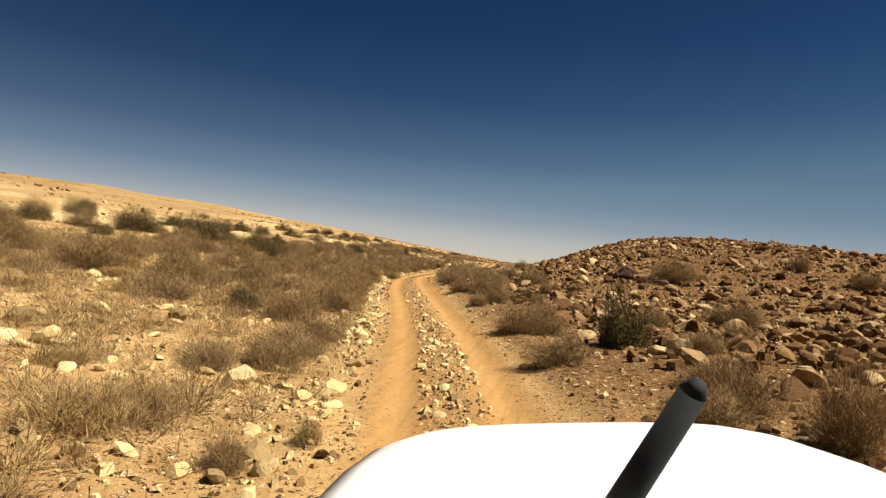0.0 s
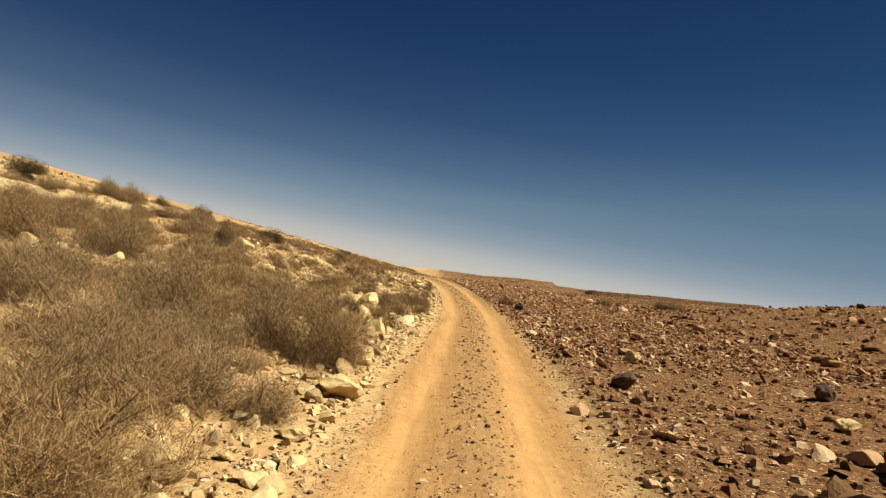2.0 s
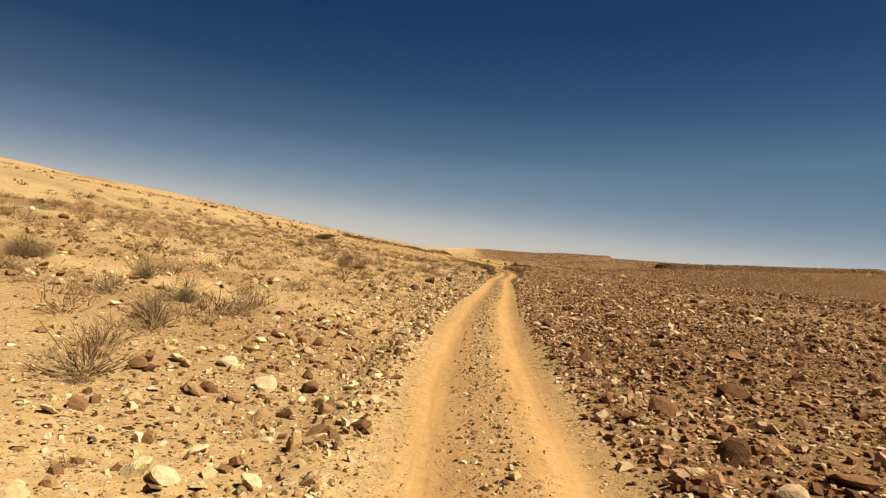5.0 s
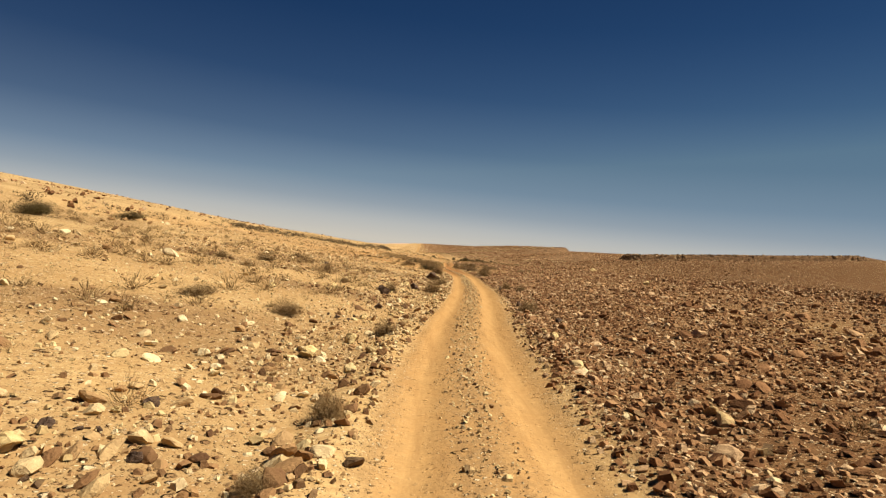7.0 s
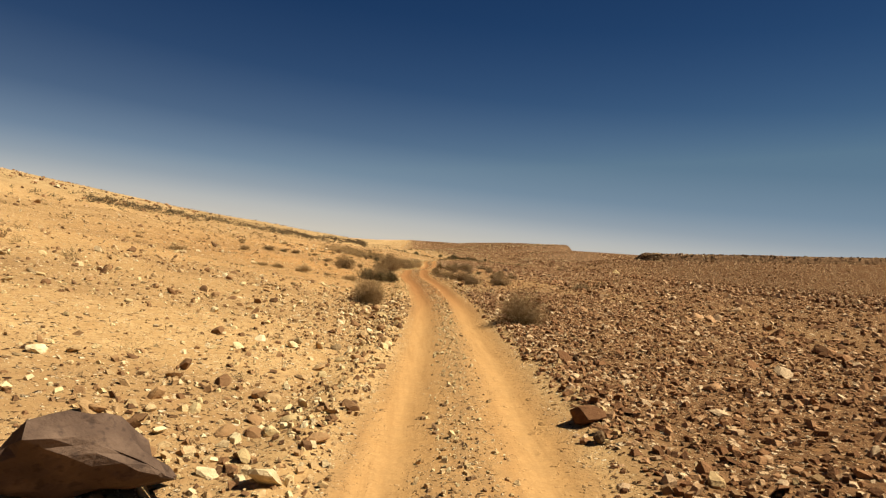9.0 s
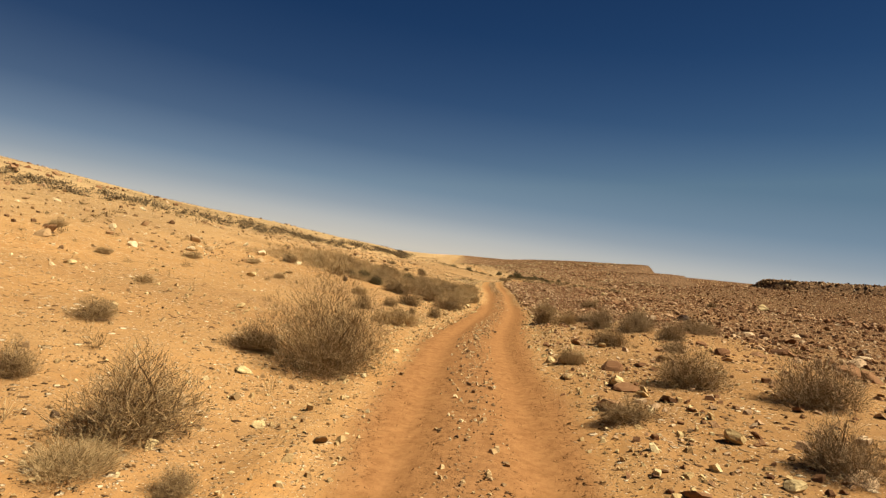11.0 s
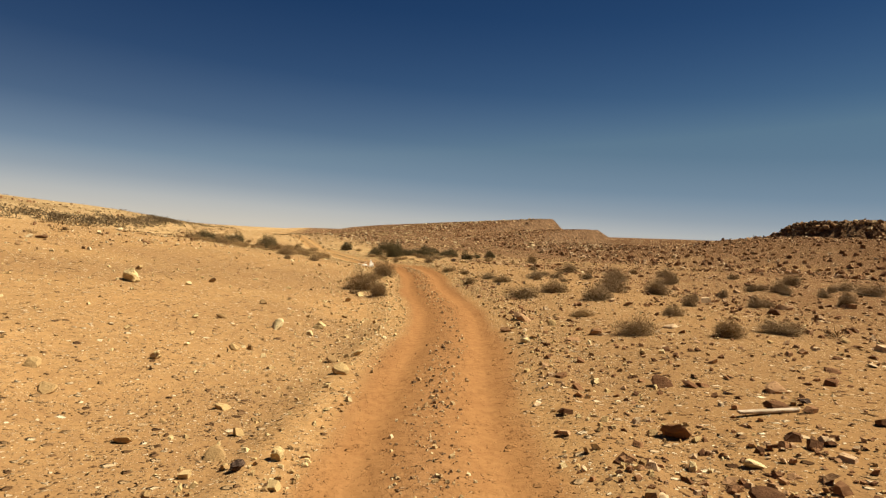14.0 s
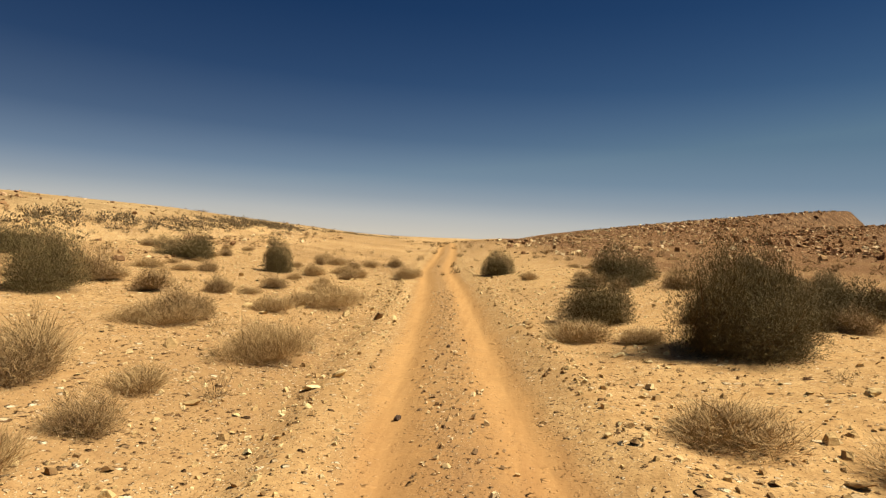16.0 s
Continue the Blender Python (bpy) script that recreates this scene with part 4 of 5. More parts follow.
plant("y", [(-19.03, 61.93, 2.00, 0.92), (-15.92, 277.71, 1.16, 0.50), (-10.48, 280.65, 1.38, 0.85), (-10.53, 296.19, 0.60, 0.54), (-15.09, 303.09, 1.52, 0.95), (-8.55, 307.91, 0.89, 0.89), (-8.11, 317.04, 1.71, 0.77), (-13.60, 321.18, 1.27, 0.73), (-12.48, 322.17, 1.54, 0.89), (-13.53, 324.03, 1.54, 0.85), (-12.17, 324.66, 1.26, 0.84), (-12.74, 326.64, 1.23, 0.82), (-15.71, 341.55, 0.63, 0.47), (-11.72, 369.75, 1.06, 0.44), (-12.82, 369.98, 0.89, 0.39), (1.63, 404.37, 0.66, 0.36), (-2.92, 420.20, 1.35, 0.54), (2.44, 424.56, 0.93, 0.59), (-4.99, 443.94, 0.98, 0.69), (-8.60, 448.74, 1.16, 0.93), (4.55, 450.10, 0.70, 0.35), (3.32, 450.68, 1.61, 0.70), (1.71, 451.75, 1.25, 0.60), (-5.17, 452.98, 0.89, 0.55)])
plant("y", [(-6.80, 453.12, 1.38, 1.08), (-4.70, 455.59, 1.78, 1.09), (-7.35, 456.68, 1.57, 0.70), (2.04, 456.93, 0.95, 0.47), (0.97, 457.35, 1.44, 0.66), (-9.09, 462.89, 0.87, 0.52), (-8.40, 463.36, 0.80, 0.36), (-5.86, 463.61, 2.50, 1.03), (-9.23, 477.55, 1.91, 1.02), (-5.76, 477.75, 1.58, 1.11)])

def thicket(kind, seed, count, u_range, y_range, widths):
    """Shrubs crowding a strip beside the track, kept a little apart."""
    rng, taken = random.Random(seed), []
    for _ in range(count * 6):
        u, y, wide = rng.uniform(*u_range), rng.uniform(*y_range), rng.uniform(*widths)
        x = u + float(track_x(y))
        if len(taken) < count and all((x - a) ** 2 + (y - b) ** 2 > (0.42 * (wide + w)) ** 2 for a, b, w, _ in taken):
            taken.append((x, y, wide, wide * rng.uniform(0.45, 0.75)))
    plant(kind, taken)


thicket("b", 1, 75, (-2.8, -16), (20, 98), (0.9, 2.2))
thicket("m", 11, 100, (-2.8, -20), (6, 96), (0.9, 2.0))
thicket("m", 6, 44, (-14, -32), (22, 125), (1.2, 2.6))
thicket("y", 2, 110, (-2.4, -16), (4, 104), (0.6, 1.3))
thicket("g", 3, 22, (-5, -20), (8, 80), (0.8, 1.8))
thicket("g", 12, 26, (-27, -40), (30, 150), (1.6, 3.4))
thicket("b", 4, 16, (2.6, 9), (12, 58), (0.6, 1.4))
thicket("m", 14, 40, (-3.2, -8.5), (54, 86), (1.2, 2.1))
thicket("m", 10, 24, (2.5, 6.5), (36, 70), (0.9, 1.8))
thicket("m", 13, 64, (-6, -32), (98, 160), (0.6, 1.4))
thicket("y", 5, 56, (-2.3, -14), (320, 337), (0.6, 1.3))
thicket("b", 7, 16, (-4, -14), (320, 337), (0.7, 1.3))
thicket("m", 15, 26, (2.8, 10), (268, 312), (0.5, 1.3))
thicket("y", 16, 34, (-3, -18), (264, 318), (0.4, 1.0))
thicket("b", 8, 24, (-4.5, -17), (449, 482), (0.8, 1.5))
thicket("y", 9, 42, (-4, -18), (447, 484), (0.6, 1.4))
thicket("y", 17, 18, (3.5, 16), (446, 482), (0.6, 1.3))
thicket("g", 18, 12, (5, 18), (453, 478), (1.0, 2.0))
thicket("m", 20, 34, (5.5, 24), (404, 424), (0.5, 1.3))
thicket("b", 21, 12, (-2.8, -9), (318, 332), (0.8, 1.5))
thicket("g", 22, 6, (-3, -10), (320, 330), (0.6, 1.1))
thicket("b", 19, 12, (4.5, 17), (451, 476), (0.8, 1.6))


def tufts(name, label, material, x, y, size, seed, blades, thin, upright=1.0, long=1.0):
    """Many small tufts joined into one object."""
    rng = np.random.default_rng(seed)
    z = height(x, y)
    n = len(x) * blades
    d = rng.normal(size=(n, 3))
    d[:, 2] = np.abs(d[:, 2]) * upright + 0.1
    d /= np.linalg.norm(d, axis=1, keepdims=True)
    s = np.repeat(size, blades)
    foot = np.stack([np.repeat(x, blades), np.repeat(y, blades), np.repeat(z, blades)], -1)
    a = foot + d * (rng.uniform(0.05, 0.75, n) * s)[:, None] * (1, 1, 0.8)
    b = a + (d + rng.normal(0, 0.45, (n, 3)) + (0, 0, 0.25)) * (rng.uniform(0.2, 0.5, n) * long * s)[:, None]
    v, f = slivers(a, b, rng.uniform(0.6, 1.3, n) * thin * s, seed + 1, 0.3)
    return tagged(new(name, mesh_of(name, v, f, material)), label, "scrub", kind="stuff")


def sprinkle(name, label, material, seed, count, u_range, y_range, size, blades, thin, keep=None, power=1.0, upright=1.0, long=1.0):
    x, y = spread(seed, count, u_range, y_range, keep, power)
    return tufts(name, label, material, x, y, sizes(seed + 1, len(x), size, 0.4, size * 1.6), seed + 2, blades, thin, upright, long)


def thick(u, x, y):
    """Where low scrub crowds together."""
    return np.interp(y, [0, 20, 70, 85, 110, 150, 255, 262, 314, 323, 334, 341, 438, 446], [0.7, 1, 1, 0.5, 0.4, 0.25, 0.2, 0.3, 0.4, 1, 1, 0.0, 0.0, 0.45]) * (0.2 + 1.3 * layered(x / 3, y / 3, 98))


sprinkle("low_scrub", "low dry brown scrub crowding the sand", DRY_LEAF, 200, 3400, (-2.3, -24), (2, 112), 0.42, 90, 0.016, lambda u, x, y: np.clip(1.3 * thick(u, x, np.minimum(y, 78)), 0, 1), 1.3, 1.0, 0.6)
sprinkle("low_scrub", "low grey brown scrub crowding the bank", GREY_LEAF, 295, 1500, (-2.6, -18), (6, 46), 0.42, 170, 0.014, lambda u, x, y: np.clip(1.5 * thick(u, x, y + 12), 0, 1), 1.1, 1.1, 0.6)
sprinkle("low_scrub", "low dry brown scrub dotting the sand", DRY_LEAF, 205, 1500, (-2.6, -19), (84, 500), 0.28, 150, 0.018, thick, 1.1, 1.0, 0.6)
sprinkle("low_scrub", "low dry brown scrub on stony ground", DRY_LEAF, 210, 1300, (2.4, 16), (0, 500), 0.24, 170, 0.018, lambda u, x, y: thick(u, x, y) * np.interp(y, [0, 80, 95, 260, 270, 305, 315, 440], [1, 0.7, 0.15, 0.1, 1, 0.8, 0.15, 0.8]), 1.1, 1.0, 0.6)
sprinkle("dry_grass", "pale dry grass standing in thin tufts", STRAW, 220, 5200, (-2.1, -15), (0, 500), 0.24, 56, 0.015, thick, 1.2, 2.2)
sprinkle("slope_scrub", "small brown shrubs dotting the long slope", DRY_LEAF, 230, 1700, (-15, -40), (0, 620), 0.42, 64, 0.08, lambda u, x, y: np.interp(y, [0, 100, 150, 400, 440], [1, 0.9, 0.5, 0.35, 0.9]), 1.2, 1.0, 0.32)
wash_rng = np.random.default_rng(240)
wash_y = np.concatenate([wash_rng.uniform(90, 760, 600), wash_rng.uniform(320, 560, 1400)])
wash_x = track_x(wash_y) - wash_line(wash_y) - 7.5 + wash_rng.normal(0, 1.3, 2000)
tufts("wash_scrub", "dark shrubs in a line along a dry wash", WASH_LEAF, wash_x, wash_y, sizes(241, 2000, 0.85, 0.4, 1.4), 242, 44, 0.1, 0.8, 0.26)
sprinkle("hill_scrub", "sparse scrub on the yellow hillside", DRY_LEAF, 250, 4000, (-48, -190), (60, 1000), 0.5, 13, 0.19, None, 1.0, 0.9, 0.28)
sprinkle("valley_scrub", "sparse brown scrub on the falling stony slope", DRY_LEAF, 260, 900, (8, 70), (60, 520), 0.34, 60, 0.07, lambda u, x, y: np.interp(y, [60, 380, 400, 520], [0.25, 0.3, 0.9, 1.0]), 1.0)
sprinkle("plateau_scrub", "small brown shrubs on the plateau slope", DRY_LEAF, 270, 700, (-6, 95), (478, 640), 0.5, 50, 0.1, None, 1.0, 1.0, 0.5)
sprinkle("grass_carpet", "thick carpet of dry yellow grass beside the track", STRAW, 280, 3000, (-1.9, -17), (320, 342), 0.36, 80, 0.014, lambda u, x, y: np.interp(y, [320, 323, 334, 342], [0.3, 1, 1, 0.05]) * np.clip(0.3 + 1.2 * layered(x / 2.5, y / 2.5, 88), 0, 1), 1.2, 1.6)
sprinkle("slope_scrub", "greyish brown shrubs dotting the stony bank", GREY_LEAF, 297, 420, (-5, -32), (100, 150), 0.5, 320, 0.018, lambda u, x, y: 0.35 + 0.8 * layered(x / 5, y / 5, 107), 1.0, 1.0, 0.6)
sprinkle("slope_scrub", "small tan shrubs dotting stony ground", DRY_LEAF, 290, 2100, (-5, -38), (98, 236), 0.48, 150, 0.028, lambda u, x, y: np.interp(y, [104, 150, 200, 236], [1, 0.9, 0.75, 0.3]), 1.0, 1.0, 0.45)


# ---- rocks ----
def cut_rock(seed, material, flats=18):
    """An angular boulder half a metre in radius, cut flat along random planes."""
    rng = random.Random(seed)
    bm = bmesh.new()
    bmesh.ops.create_icosphere(bm, subdivisions=3, radius=0.5)
    for _ in range(flats):
        way = Vector((rng.gauss(0, 1), rng.gauss(0, 1), rng.gauss(0, 0.8))).normalized()
        far = rng.uniform(0.20, 0.40)
        for v in bm.verts:
            over = v.co.dot(way) - far
            if over > 0:
                v.co -= over * way
    for v in bm.verts:
        v.co += v.co * (0.2 * noise.noise(v.co * 5 + Vector((seed, 0, 0))) + 0.12 * noise.noise(v.co * 13 + Vector((0, seed, 0))))
    me = bpy.data.meshes.new("rock")
    bm.to_mesh(me)
    bm.free()
    me.materials.append(material)
    return me


ROCKS = {"p": [cut_rock(40 + i, PALE_ROCK) for i in range(8)], "d": [cut_rock(60 + i, DARK_ROCK) for i in range(7)]}
ROCK_LABELS = {"p": "pale yellow limestone rock half sunk in sand", "d": "dark brown varnished rock lying on sand"}
rock_rng = random.Random(9)


def set_rocks(kind, places):
    """Rocks at (x, y, width)."""
    for x, y, wide in places:
        ob = new("rock", rock_rng.choice(ROCKS[kind]))
        low = rock_rng.uniform(0.55, 0.85)
        z = float(height(np.array(x), np.array(y))) + 0.24 * wide * low
        ob.matrix_basis = Matrix.LocRotScale((x, y, z), Euler((rock_rng.gauss(0, 0.2), rock_rng.gauss(0, 0.2), rock_rng.uniform(0, 6.28))),
                                             (wide * 1.15, wide * rock_rng.uniform(0.75, 1.1), wide * low))
        tagged(ob, ROCK_LABELS[kind], "rock", "rocks beside the track")


set_rocks("p", [(-12.80, 27.47, 0.49), (-11.48, 44.81, 0.61), (-12.23, 47.89, 0.49), (-18.33, 60.57, 0.25), (-18.66, 60.87, 0.30), (-21.73, 64.26, 0.73), (-10.67, 68.73, 0.52), (-18.64, 77.10, 0.37), (-11.19, 79.11, 0.49), (-18.51, 79.15, 0.73), (-12.35, 84.83, 0.55), (-18.67, 85.35, 0.85), (-18.10, 89.54, 0.38), (-17.79, 89.75, 0.25), (-18.53, 90.04, 0.37), (-19.64, 90.17, 0.38), (-17.67, 91.00, 0.31), (-18.65, 91.09, 0.38), (-19.67, 91.42, 1.06), (-20.25, 93.62, 0.53), (-19.90, 97.61, 1.31), (-18.61, 101.15, 0.78), (-18.15, 101.57, 0.45), (-19.12, 102.47, 0.59), (-12.57, 102.80, 0.53), (-28.27, 103.55, 1.12), (-17.44, 103.91, 0.31), (-17.94, 105.08, 0.27), (-19.98, 105.53, 0.48), (-17.48, 107.26, 0.33), (-17.98, 107.48, 0.45), (-18.46, 109.85, 0.41)])
set_rocks("p", [(-19.71, 110.60, 0.26), (-20.22, 110.89, 0.44), (-19.25, 110.90, 0.61), (-17.65, 111.28, 0.45), (-18.84, 111.60, 0.37), (-20.03, 111.89, 0.39), (-14.09, 111.92, 0.26), (-18.62, 112.95, 0.49), (-18.55, 113.70, 0.25), (-19.70, 114.30, 0.35), (-21.91, 115.94, 0.52), (-18.87, 116.20, 0.75), (-19.88, 168.35, 0.50), (-22.86, 169.37, 0.41), (-14.82, 170.43, 0.53), (-13.23, 180.10, 0.36), (-14.89, 180.93, 0.22), (-20.55, 189.50, 0.40), (-20.25, 190.74, 0.16), (-14.12, 194.01, 0.24), (-19.14, 195.85, 0.62), (-13.69, 198.00, 0.34), (-18.57, 198.03, 0.54), (-13.88, 198.40, 0.35), (-18.68, 202.14, 0.33), (-22.34, 205.57, 0.46), (-20.47, 208.27, 0.54), (-16.96, 216.07, 0.22), (-19.55, 217.44, 0.30), (-17.85, 220.24, 0.63), (-15.99, 224.07, 0.46), (11.26, 255.55, 0.96)])
set_rocks("p", [(-15.07, 276.90, 0.30), (-20.02, 280.41, 0.34), (-21.25, 282.35, 0.24), (-21.69, 286.37, 0.43), (-15.98, 289.49, 0.20), (-16.34, 292.88, 0.32), (-15.72, 294.05, 0.35), (-10.07, 294.11, 0.43), (-23.63, 299.22, 0.39), (-21.34, 306.61, 0.57), (-6.19, 329.38, 0.40), (-8.02, 333.04, 0.24), (-12.43, 338.58, 0.13), (-12.41, 342.43, 0.31), (-9.30, 345.71, 0.22), (3.41, 350.97, 0.70), (-12.69, 356.47, 0.12), (-11.53, 358.10, 0.10), (-13.78, 359.10, 0.22), (-15.23, 367.83, 0.47), (-10.69, 376.31, 0.28), (-10.92, 378.13, 0.21), (-3.66, 389.29, 0.76), (-7.61, 394.46, 0.11), (-6.39, 395.30, 0.24), (-8.58, 399.51, 0.24), (-8.54, 402.79, 0.19), (-5.83, 403.63, 0.45), (49.38, 405.67, 2.93), (-10.82, 406.58, 0.79), (-4.14, 411.64, 0.47), (-5.19, 414.71, 0.16)])
set_rocks("p", [(-2.40, 427.85, 0.07), (3.56, 429.92, 0.20), (-4.05, 430.73, 0.17), (-1.61, 440.69, 0.10), (-1.60, 441.39, 0.34), (8.90, 445.13, 0.70), (-4.24, 453.83, 0.12)])
set_rocks("d", [(-0.26, 39.34, 1.38), (-16.95, 41.39, 0.59), (-10.46, 42.25, 0.60), (-10.38, 68.87, 1.18), (-13.77, 81.23, 0.61), (-9.76, 81.71, 0.64), (-19.75, 87.55, 1.15), (-8.90, 88.57, 0.35), (-13.04, 99.94, 0.67), (-17.85, 101.83, 0.41), (-13.47, 103.99, 0.46), (-18.19, 110.10, 0.17), (-18.15, 111.00, 0.65), (-11.99, 111.18, 0.23), (-17.94, 112.05, 0.50), (-19.55, 114.25, 0.26), (-21.55, 165.04, 0.20), (-19.92, 165.35, 0.16), (-21.77, 166.85, 0.54), (-14.84, 167.78, 0.28), (-21.31, 167.93, 0.27), (-21.32, 170.09, 0.20), (-13.27, 170.50, 0.43), (-21.55, 174.75, 0.87), (-20.44, 177.06, 0.09), (-19.99, 177.34, 0.17), (-19.38, 180.61, 0.16), (-20.48, 182.25, 0.66), (-23.67, 183.94, 0.45), (-14.42, 185.57, 0.40), (-19.49, 189.61, 0.18), (-20.58, 190.05, 0.22)])
set_rocks("d", [(-20.27, 190.09, 0.11), (-20.11, 190.13, 0.11), (-20.08, 191.23, 0.30), (-19.05, 201.37, 0.16), (-19.40, 201.50, 0.22), (-19.71, 201.88, 0.14), (-18.95, 202.11, 0.18), (-12.59, 202.13, 0.33), (-18.44, 205.13, 0.41), (-13.01, 207.03, 0.40), (-18.57, 210.71, 0.72), (-17.76, 214.32, 0.23), (-18.37, 214.81, 0.36), (-15.99, 215.21, 0.17), (-17.32, 217.50, 0.70), (-12.12, 218.72, 0.51), (-24.06, 228.26, 0.47), (-15.84, 237.29, 1.41), (-3.18, 287.68, 0.42), (-19.75, 317.41, 0.50), (1.54, 321.76, 0.78), (-5.87, 328.21, 0.27), (-13.08, 338.09, 0.08), (-14.78, 341.48, 0.14), (-15.04, 342.84, 0.26), (-11.78, 356.90, 0.13), (-11.54, 361.60, 0.16), (-11.25, 375.60, 0.12), (-11.01, 376.58, 0.24), (-12.09, 377.22, 0.19), (-10.36, 378.19, 0.15), (-11.48, 379.63, 0.20)])
set_rocks("d", [(-10.10, 386.25, 0.31), (-9.28, 390.41, 0.35), (-6.78, 395.08, 0.20), (0.11, 395.09, 0.16), (-0.39, 395.87, 0.16), (-5.51, 412.58, 0.14), (3.43, 413.67, 0.18), (2.36, 414.11, 0.25), (-1.17, 427.84, 0.07), (-1.75, 429.03, 0.17), (-7.02, 442.54, 0.27), (6.22, 446.42, 0.34), (8.66, 448.16, 0.54), (7.60, 449.95, 0.25), (-1.78, 452.83, 0.14)])


def ledge(x, y, long, wide, high, turn, seed):
    """A low slab of bedrock showing through the sand."""
    rng = random.Random(seed)
    bm = bmesh.new()
    bmesh.ops.create_grid(bm, x_segments=26, y_segments=20, size=0.5)
    rim = [rng.uniform(0.36, 0.5) for _ in range(9)]
    for v in bm.verts:
        a = math.atan2(v.co.y, v.co.x) / 6.2832 * 9 % 9
        reach = rim[int(a)] * (1 - a % 1) + rim[(int(a) + 1) % 9] * (a % 1)
        r = math.hypot(v.co.x, v.co.y) / reach
        n = noise.noise(Vector((v.co.x * 5, v.co.y * 5, seed))) + 0.5 * noise.noise(Vector((v.co.x * 14, v.co.y * 14, seed)))
        tier = math.floor((1.25 - r + 0.3 * n) * 4) / 4
        px, py = v.co.x * long, v.co.y * wide
        wx, wy = x + px * math.cos(turn) - py * math.sin(turn), y + px * math.sin(turn) + py * math.cos(turn)
        v.co = Vector((wx - x, wy - y, float(height(np.array(wx), np.array(wy))) - float(height(np.array(x), np.array(y))) + high * min(tier, 0.75) * 1.3 - 0.05 * high + 0.03 * n))
    me = bpy.data.meshes.new("rock_slab")
    bm.to_mesh(me)
    bm.free()
    me.materials.append(PALE_ROCK)
    ob = tagged(new("rock_slab", me), "pale yellow slab of layered bedrock showing through sand", "rock slab", "bedrock slabs on the bank")
    ob.location = (x, y, float(height(np.array(x), np.array(y))))


for i, slab in enumerate([(-20.1, 92.4, 2.6, 1.5, 0.22, 0.9), (-21.3, 94.6, 1.9, 1.3, 0.2, 0.4), (-23.2, 98.8, 2.6, 1.4, 0.2, 0.2), (-21.3, 97.0, 1.5, 0.9, 0.15, 1.2),
                          (-22.0, 62.0, 1.8, 1.1, 0.2, 0.7), (-22.5, 84.5, 2.2, 1.2, 0.2, 0.5), (-25.5, 108.0, 2.8, 1.6, 0.25, 0.3), (-15.8, 33.5, 1.6, 1.0, 0.18, 0.8)]):
    ledge(*slab, 20 + i)


# ---- helpers for made things ----
def shaped(name, bm, material, parent, label="", smooth=False):
    me = bpy.data.meshes.new(name)
    bm.to_mesh(me)
    bm.free()
    me.materials.append(material)
    if smooth:
        me.polygons.foreach_set("use_smooth", np.full(len(me.polygons), True))
    return part(name, me, parent, label)


def block(centre, size, bevel=0.02, turn=None):
    bm = bmesh.new()
    m = Matrix.Translation(centre) @ (turn or Matrix()) @ Matrix.Diagonal((*size, 1))
    bmesh.ops.create_cube(bm, size=1, matrix=m)
    if bevel:
        bmesh.ops.bevel(bm, geom=bm.edges[:], offset=bevel, segments=2, affect="EDGES")
    return bm


def tube(a, b, r0, r1, sides=12):
    a, b = Vector(a), Vector(b)
    bm = bmesh.new()
    m = Matrix.Translation((a + b) / 2) @ (b - a).to_track_quat("Z", "Y").to_matrix().to_4x4()
    bmesh.ops.create_cone(bm, cap_ends=True, segments=sides, radius1=r0, radius2=r1, depth=(b - a).length, matrix=m)
    return bm


# ---- old fire ring beside the track ----
def fire_ring(x, y, radius):
    ring = tagged(new("fire_ring"), "ring of sooty stones round grey ash on sand", "fire ring")
    z = float(height(np.array(x), np.array(y)))
    ring.location = (x, y, z)
    bm = bmesh.new()
    bmesh.ops.create_circle(bm, cap_ends=True, segments=28, radius=radius * 0.8)
    bmesh.ops.triangulate(bm, faces=bm.faces)
    bmesh.ops.subdivide_edges(bm, edges=bm.edges[:], cuts=3, use_grid_fill=True)
    for v in bm.verts:
        v.co.z = float(height(np.array(x + v.co.x), np.array(y + v.co.y))) - z + 0.07 * (1 - (v.co.length / (radius * (0.62 + 0.3 * noise.noise(v.co * 3)))) ** 2) + 0.015 * noise.noise(v.co * 6)
    shaped("ash_bed", bm, ASH, ring, "grey ash bed")
    rng = random.Random(4)
    for i in range(20):
        a = i / 20 * 6.283 + rng.uniform(-0.1, 0.1)
        s = rng.uniform(0.2, 0.36)
        ob = part("stone", ROCKS["d" if i % 3 == 0 else "p"][i % 7], ring)
        ob.matrix_basis = Matrix.LocRotScale((radius * math.cos(a), radius * math.sin(a), s * 0.22 + float(height(np.array(x + radius * math.cos(a)), np.array(y + radius * math.sin(a)))) - z), Euler((0.1, 0.2, a)), (s, s * 1.3, s * 0.8))
    for i in range(12):
        a, b, c, k = rng.uniform(0, 6.28), rng.uniform(0.05, 0.6), rng.uniform(-0.4, 0.5), rng.uniform(0.06, 0.16)
        shaped("charred_stick", tube((c - k * math.cos(a), b - k * math.sin(a), 0.07), (c + k * math.cos(a), b + k * math.sin(a), 0.11), 0.022, 0.012, 6), CHAR, ring, "charred stick")


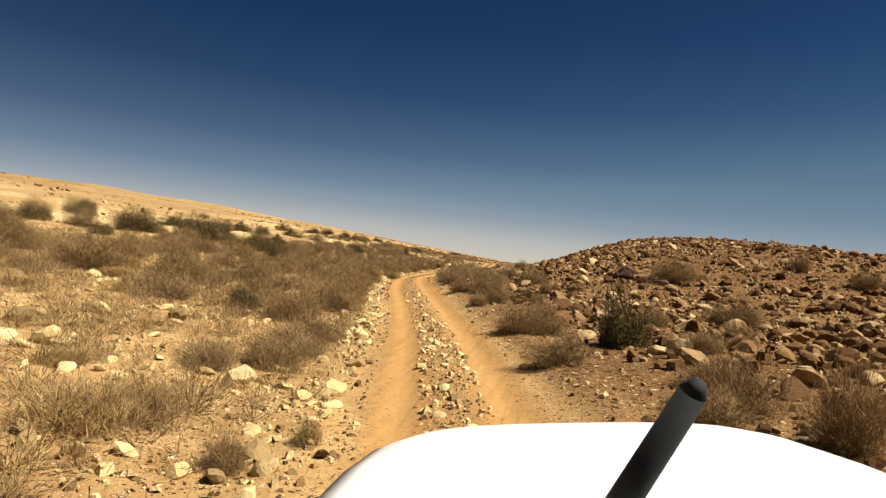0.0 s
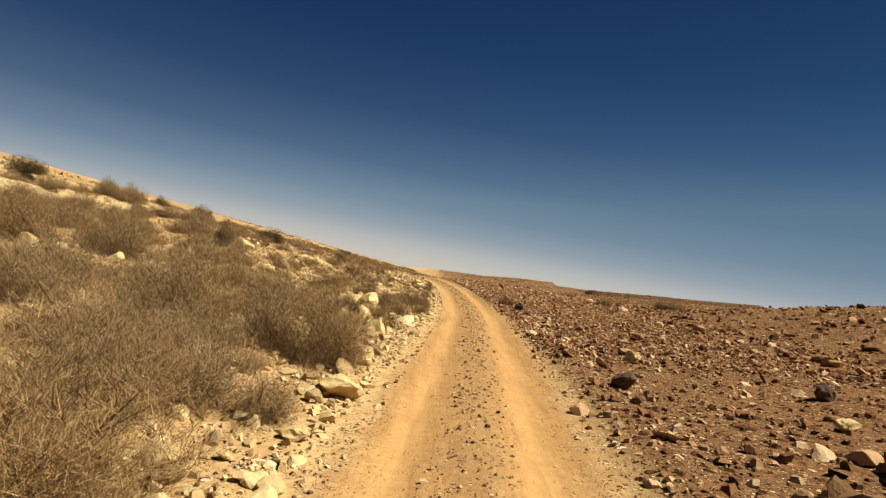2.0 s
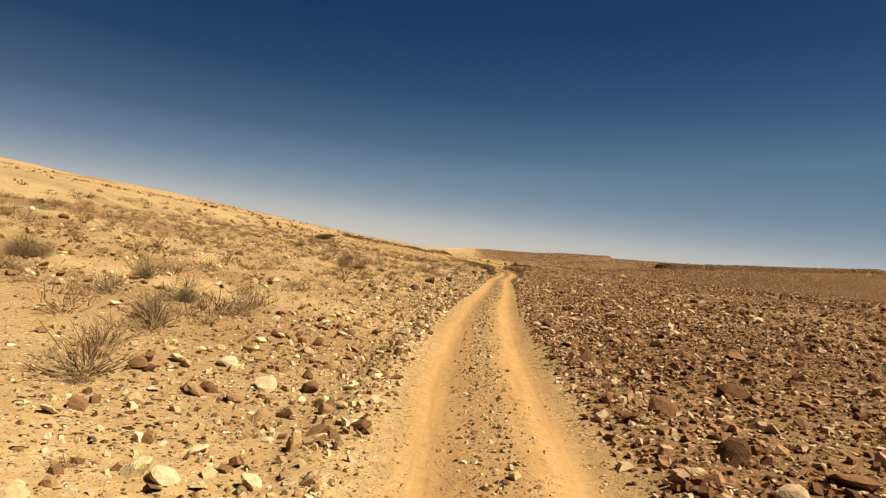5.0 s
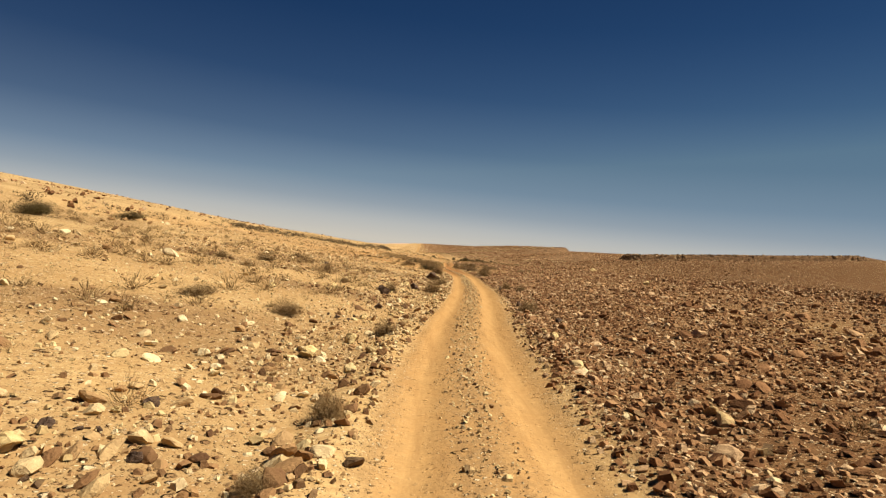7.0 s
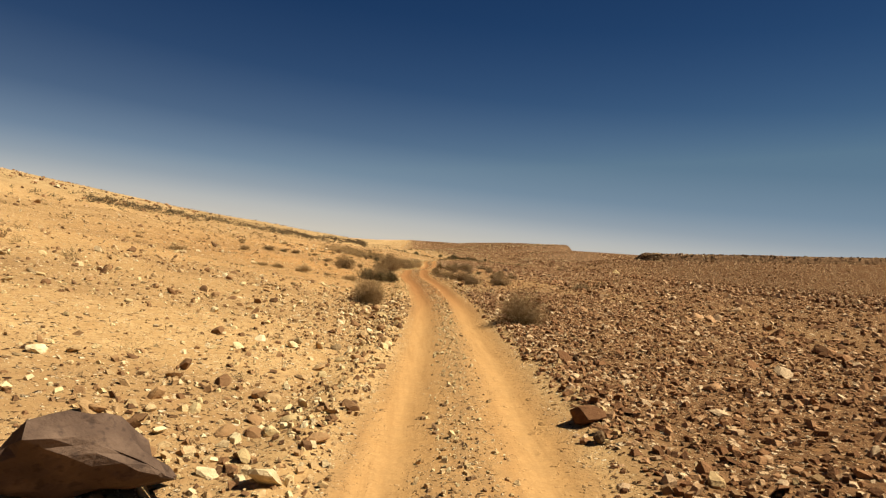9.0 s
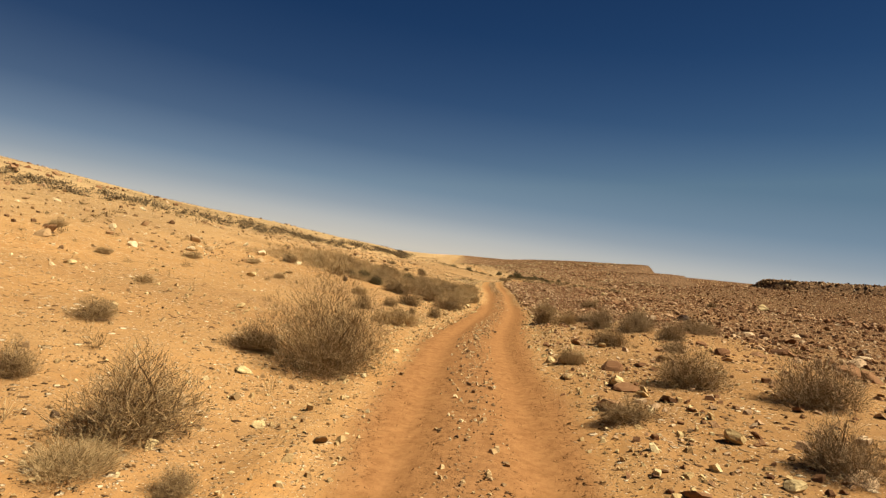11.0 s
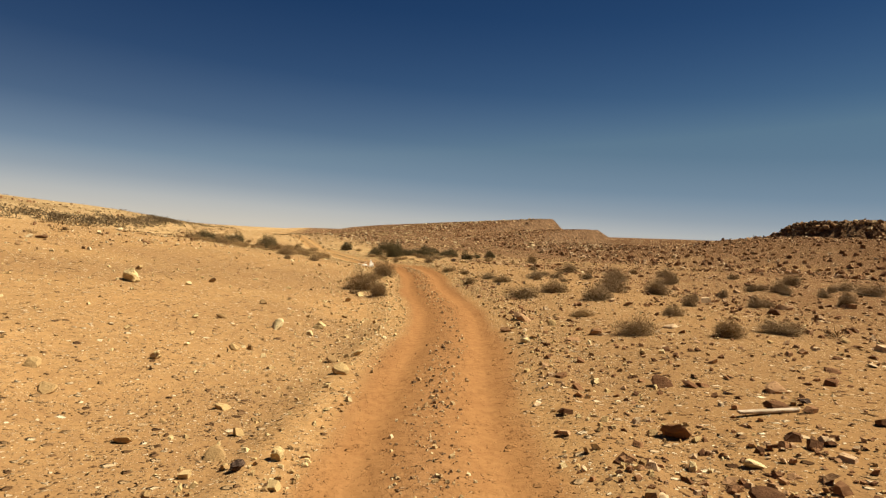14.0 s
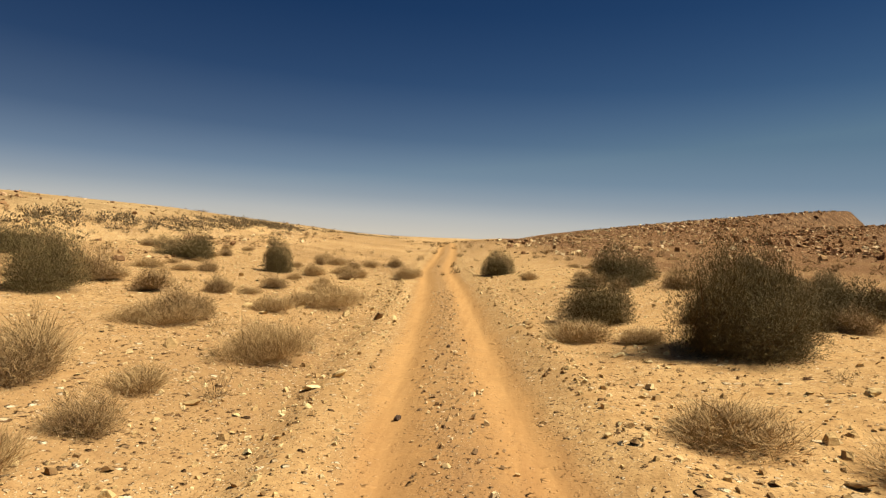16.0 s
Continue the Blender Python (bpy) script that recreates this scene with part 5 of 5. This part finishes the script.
# ---- litter ----
def broken_crate(x, y, turn):
    crate = tagged(new("broken_crate"), "broken pale wooden crate lying open on sand", "crate")
    crate.matrix_basis = Matrix.Translation((x, y, float(height(np.array(x), np.array(y))))) @ Matrix.Rotation(turn, 4, "Z")
    # torn side board standing on edge
    bm = bmesh.new()
    low = [bm.verts.new(c) for c in ((0.35, 0, -0.03), (0.85, 0.05, -0.03), (0.82, 0.06, 0.22), (0.68, 0.04, 0.30), (0.58, 0.03, 0.58), (0.46, 0.01, 0.33))]
    face = bm.faces.new(low)
    back = bmesh.ops.extrude_face_region(bm, geom=[face])
    for v in back["geom"]:
        if isinstance(v, bmesh.types.BMVert):
            v.co += Vector((-0.01, 0.035, 0.01))
    bmesh.ops.recalc_face_normals(bm, faces=bm.faces)
    shaped("side", bm, BLEACHED, crate)
    shaped("side", block((-0.1, 0.18, 0.09), (0.75, 0.03, 0.2), 0.008, Matrix.Rotation(-0.6, 4, "X")), BLEACHED, crate)
    shaped("floor_panel", block((0.05, -0.1, 0.03), (0.7, 0.36, 0.03), 0.008, Matrix.Rotation(0.08, 4, "Y")), OLD_WOOD, crate)
    for px, py, pz, long, a, b in ((-0.35, 0.0, 0.22, 0.8, 0.2, 0.35), (-0.05, 0.1, 0.27, 0.6, -0.3, -0.5), (-0.7, -0.1, 0.08, 0.5, 0.7, 0.15), (0.2, -0.25, 0.07, 0.55, -0.5, 0.1), (-0.5, 0.2, 0.12, 0.45, 1.2, -0.3)):
        shaped("slat", block((px, py, pz), (long, 0.06, 0.03), 0.005, Matrix.Rotation(a, 4, "Z") @ Matrix.Rotation(b, 4, "Y")), BLEACHED if pz > 0.1 else OLD_WOOD, crate)
    shaped("charred_slat", block((-0.2, 0.14, 0.36), (0.5, 0.05, 0.03), 0.004, Matrix.Rotation(0.25, 4, "Y")), CHAR, crate, "charred dark slat")


def plank(x, y, length, turn):
    board = block((0, 0, 0.02), (length, 0.085, 0.03), 0.006)
    me = bpy.data.meshes.new("plank")
    board.to_mesh(me)
    board.free()
    me.materials.append(OLD_WOOD)
    ob = tagged(new("plank", me), "weathered pale wooden plank lying on sand", "plank", "planks on the sand")
    ob.matrix_basis = Matrix.Translation((x, y, float(height(np.array(x), np.array(y))) + 0.015)) @ Matrix.Rotation(turn, 4, "Z")


fire_ring(-13.00, 361.03, 0.85)
broken_crate(-1.50, 438.00, 0.45)
plank(-0.72, 394.80, 0.72, -0.20)
plank(-4.70, 447.03, 0.8, 0.20)
plank(9.20, 445.89, 0.9, -0.30)
plank(9.43, 442.64, 1.2, 0.05)


# ---- the white off-road car at the start of the track ----
def car():
    thing = tagged(new("off_road_car"), "white off-road car standing on the dirt track", "car")
    t, x, y, z, yaw, pitch, roll = ROWS[0]
    thing.matrix_basis = Matrix.Translation((x, y, z - EYE_HEIGHT)) @ Matrix.Rotation(radians(yaw), 4, "Z")
    mid = 0.57
    # bonnet: cross-sections from the windscreen to the nose
    bm = bmesh.new()
    spans = [(0.95, 1.05, 1.40), (1.30, 1.04, 1.405), (1.74, 1.01, 1.41), (2.10, 0.94, 1.414), (2.34, 0.86, 1.413), (2.44, 0.79, 1.405), (2.50, 0.72, 1.37), (2.52, 0.67, 1.28)]
    rings = []
    for py, half, top in spans:
        row = []
        for s in np.linspace(-1, 1, 25):
            edge = abs(s) ** 6
            row.append(bm.verts.new((mid + half * s, py, top + 0.02 * (1 - s * s) - 0.06 * edge)))
        row = [bm.verts.new((mid - half - 0.01, py, top - 0.22))] + row + [bm.verts.new((mid + half + 0.01, py, top - 0.22))]
        rings.append(row)
    for a, b in zip(rings, rings[1:]):
        for i in range(len(a) - 1):
            bm.faces.new((a[i], a[i + 1], b[i + 1], b[i]))
    bmesh.ops.recalc_face_normals(bm, faces=bm.faces)
    shaped("bonnet", bm, CAR_WHITE, thing, "glossy white bonnet", smooth=True)
    for side in (-1, 1):
        shaped("front_wing", block((mid + side * 0.82, 1.62, 0.98), (0.22, 1.5, 0.5), 0.07), CAR_WHITE, thing)
        shaped("headlamp", block((mid + side * 0.62, 2.50, 0.98), (0.24, 0.06, 0.18), 0.03), LAMP_GLASS, thing, "clear headlamp")
        door = shaped("door", block((mid + side * 0.90, -0.15, 1.0), (0.06, 1.1, 0.85), 0.03), CAR_WHITE, thing)
        shaped("handle", block((mid + side * 0.94, -0.55, 1.25), (0.03, 0.16, 0.03), 0.01), BLACK_RUBBER, door, "black door handle")
        shaped("side_window", block((mid + side * 0.84, -0.2, 1.66), (0.02, 1.0, 0.42), 0.01), DARK_GLASS, thing, "dark side window")
        for py in (1.75, -1.1):
            wheel = shaped("wheel", tube((mid + side * 0.70, py, 0.39), (mid + side * 0.95, py, 0.39), 0.24, 0.24, 24), STEEL, thing)
            shaped("tyre", tube((mid + side * 0.69, py, 0.39), (mid + side * 0.94, py, 0.39), 0.39, 0.39, 28), BLACK_RUBBER, wheel, "black tyre")
    shaped("grille", block((mid, 2.50, 1.02), (1.0, 0.05, 0.24), 0.02), BLACK_RUBBER, thing, "black grille")
    shaped("bumper", block((mid, 2.55, 0.66), (1.7, 0.18, 0.22), 0.05), STEEL, thing, "grey steel bumper")
    shaped("body", block((mid, -0.35, 0.86), (1.78, 2.7, 0.75), 0.08), CAR_WHITE, thing)
    shaped("windscreen", block((mid, 0.55, 1.68), (1.5, 0.02, 0.80), 0.008, Matrix.Rotation(radians(56), 4, "X")), DARK_GLASS, thing, "dark windscreen")
    shaped("roof", block((mid, -0.95, 1.93), (1.6, 1.9, 0.07), 0.03), CAR_WHITE, thing)
    shaped("wiper", tube((mid + 0.05, 1.0, 1.45), (mid + 0.75, 1.02, 1.45), 0.012, 0.01, 8), BLACK_RUBBER, thing, "black wiper")
    aerial = shaped("aerial", tube((0.26, 1.24, 1.42), (0.447, 1.045, 1.862), 0.034, 0.026, 24), BLACK_RUBBER, thing, "thick black aerial", smooth=True)
    shaped("tip", tube((0.447, 1.045, 1.862), (0.456, 1.036, 1.884), 0.026, 0.012, 24), BLACK_RUBBER, aerial, smooth=True)
    shaped("collar", tube((0.255, 1.245, 1.40), (0.262, 1.238, 1.43), 0.05, 0.045, 16), STEEL, aerial)


car()
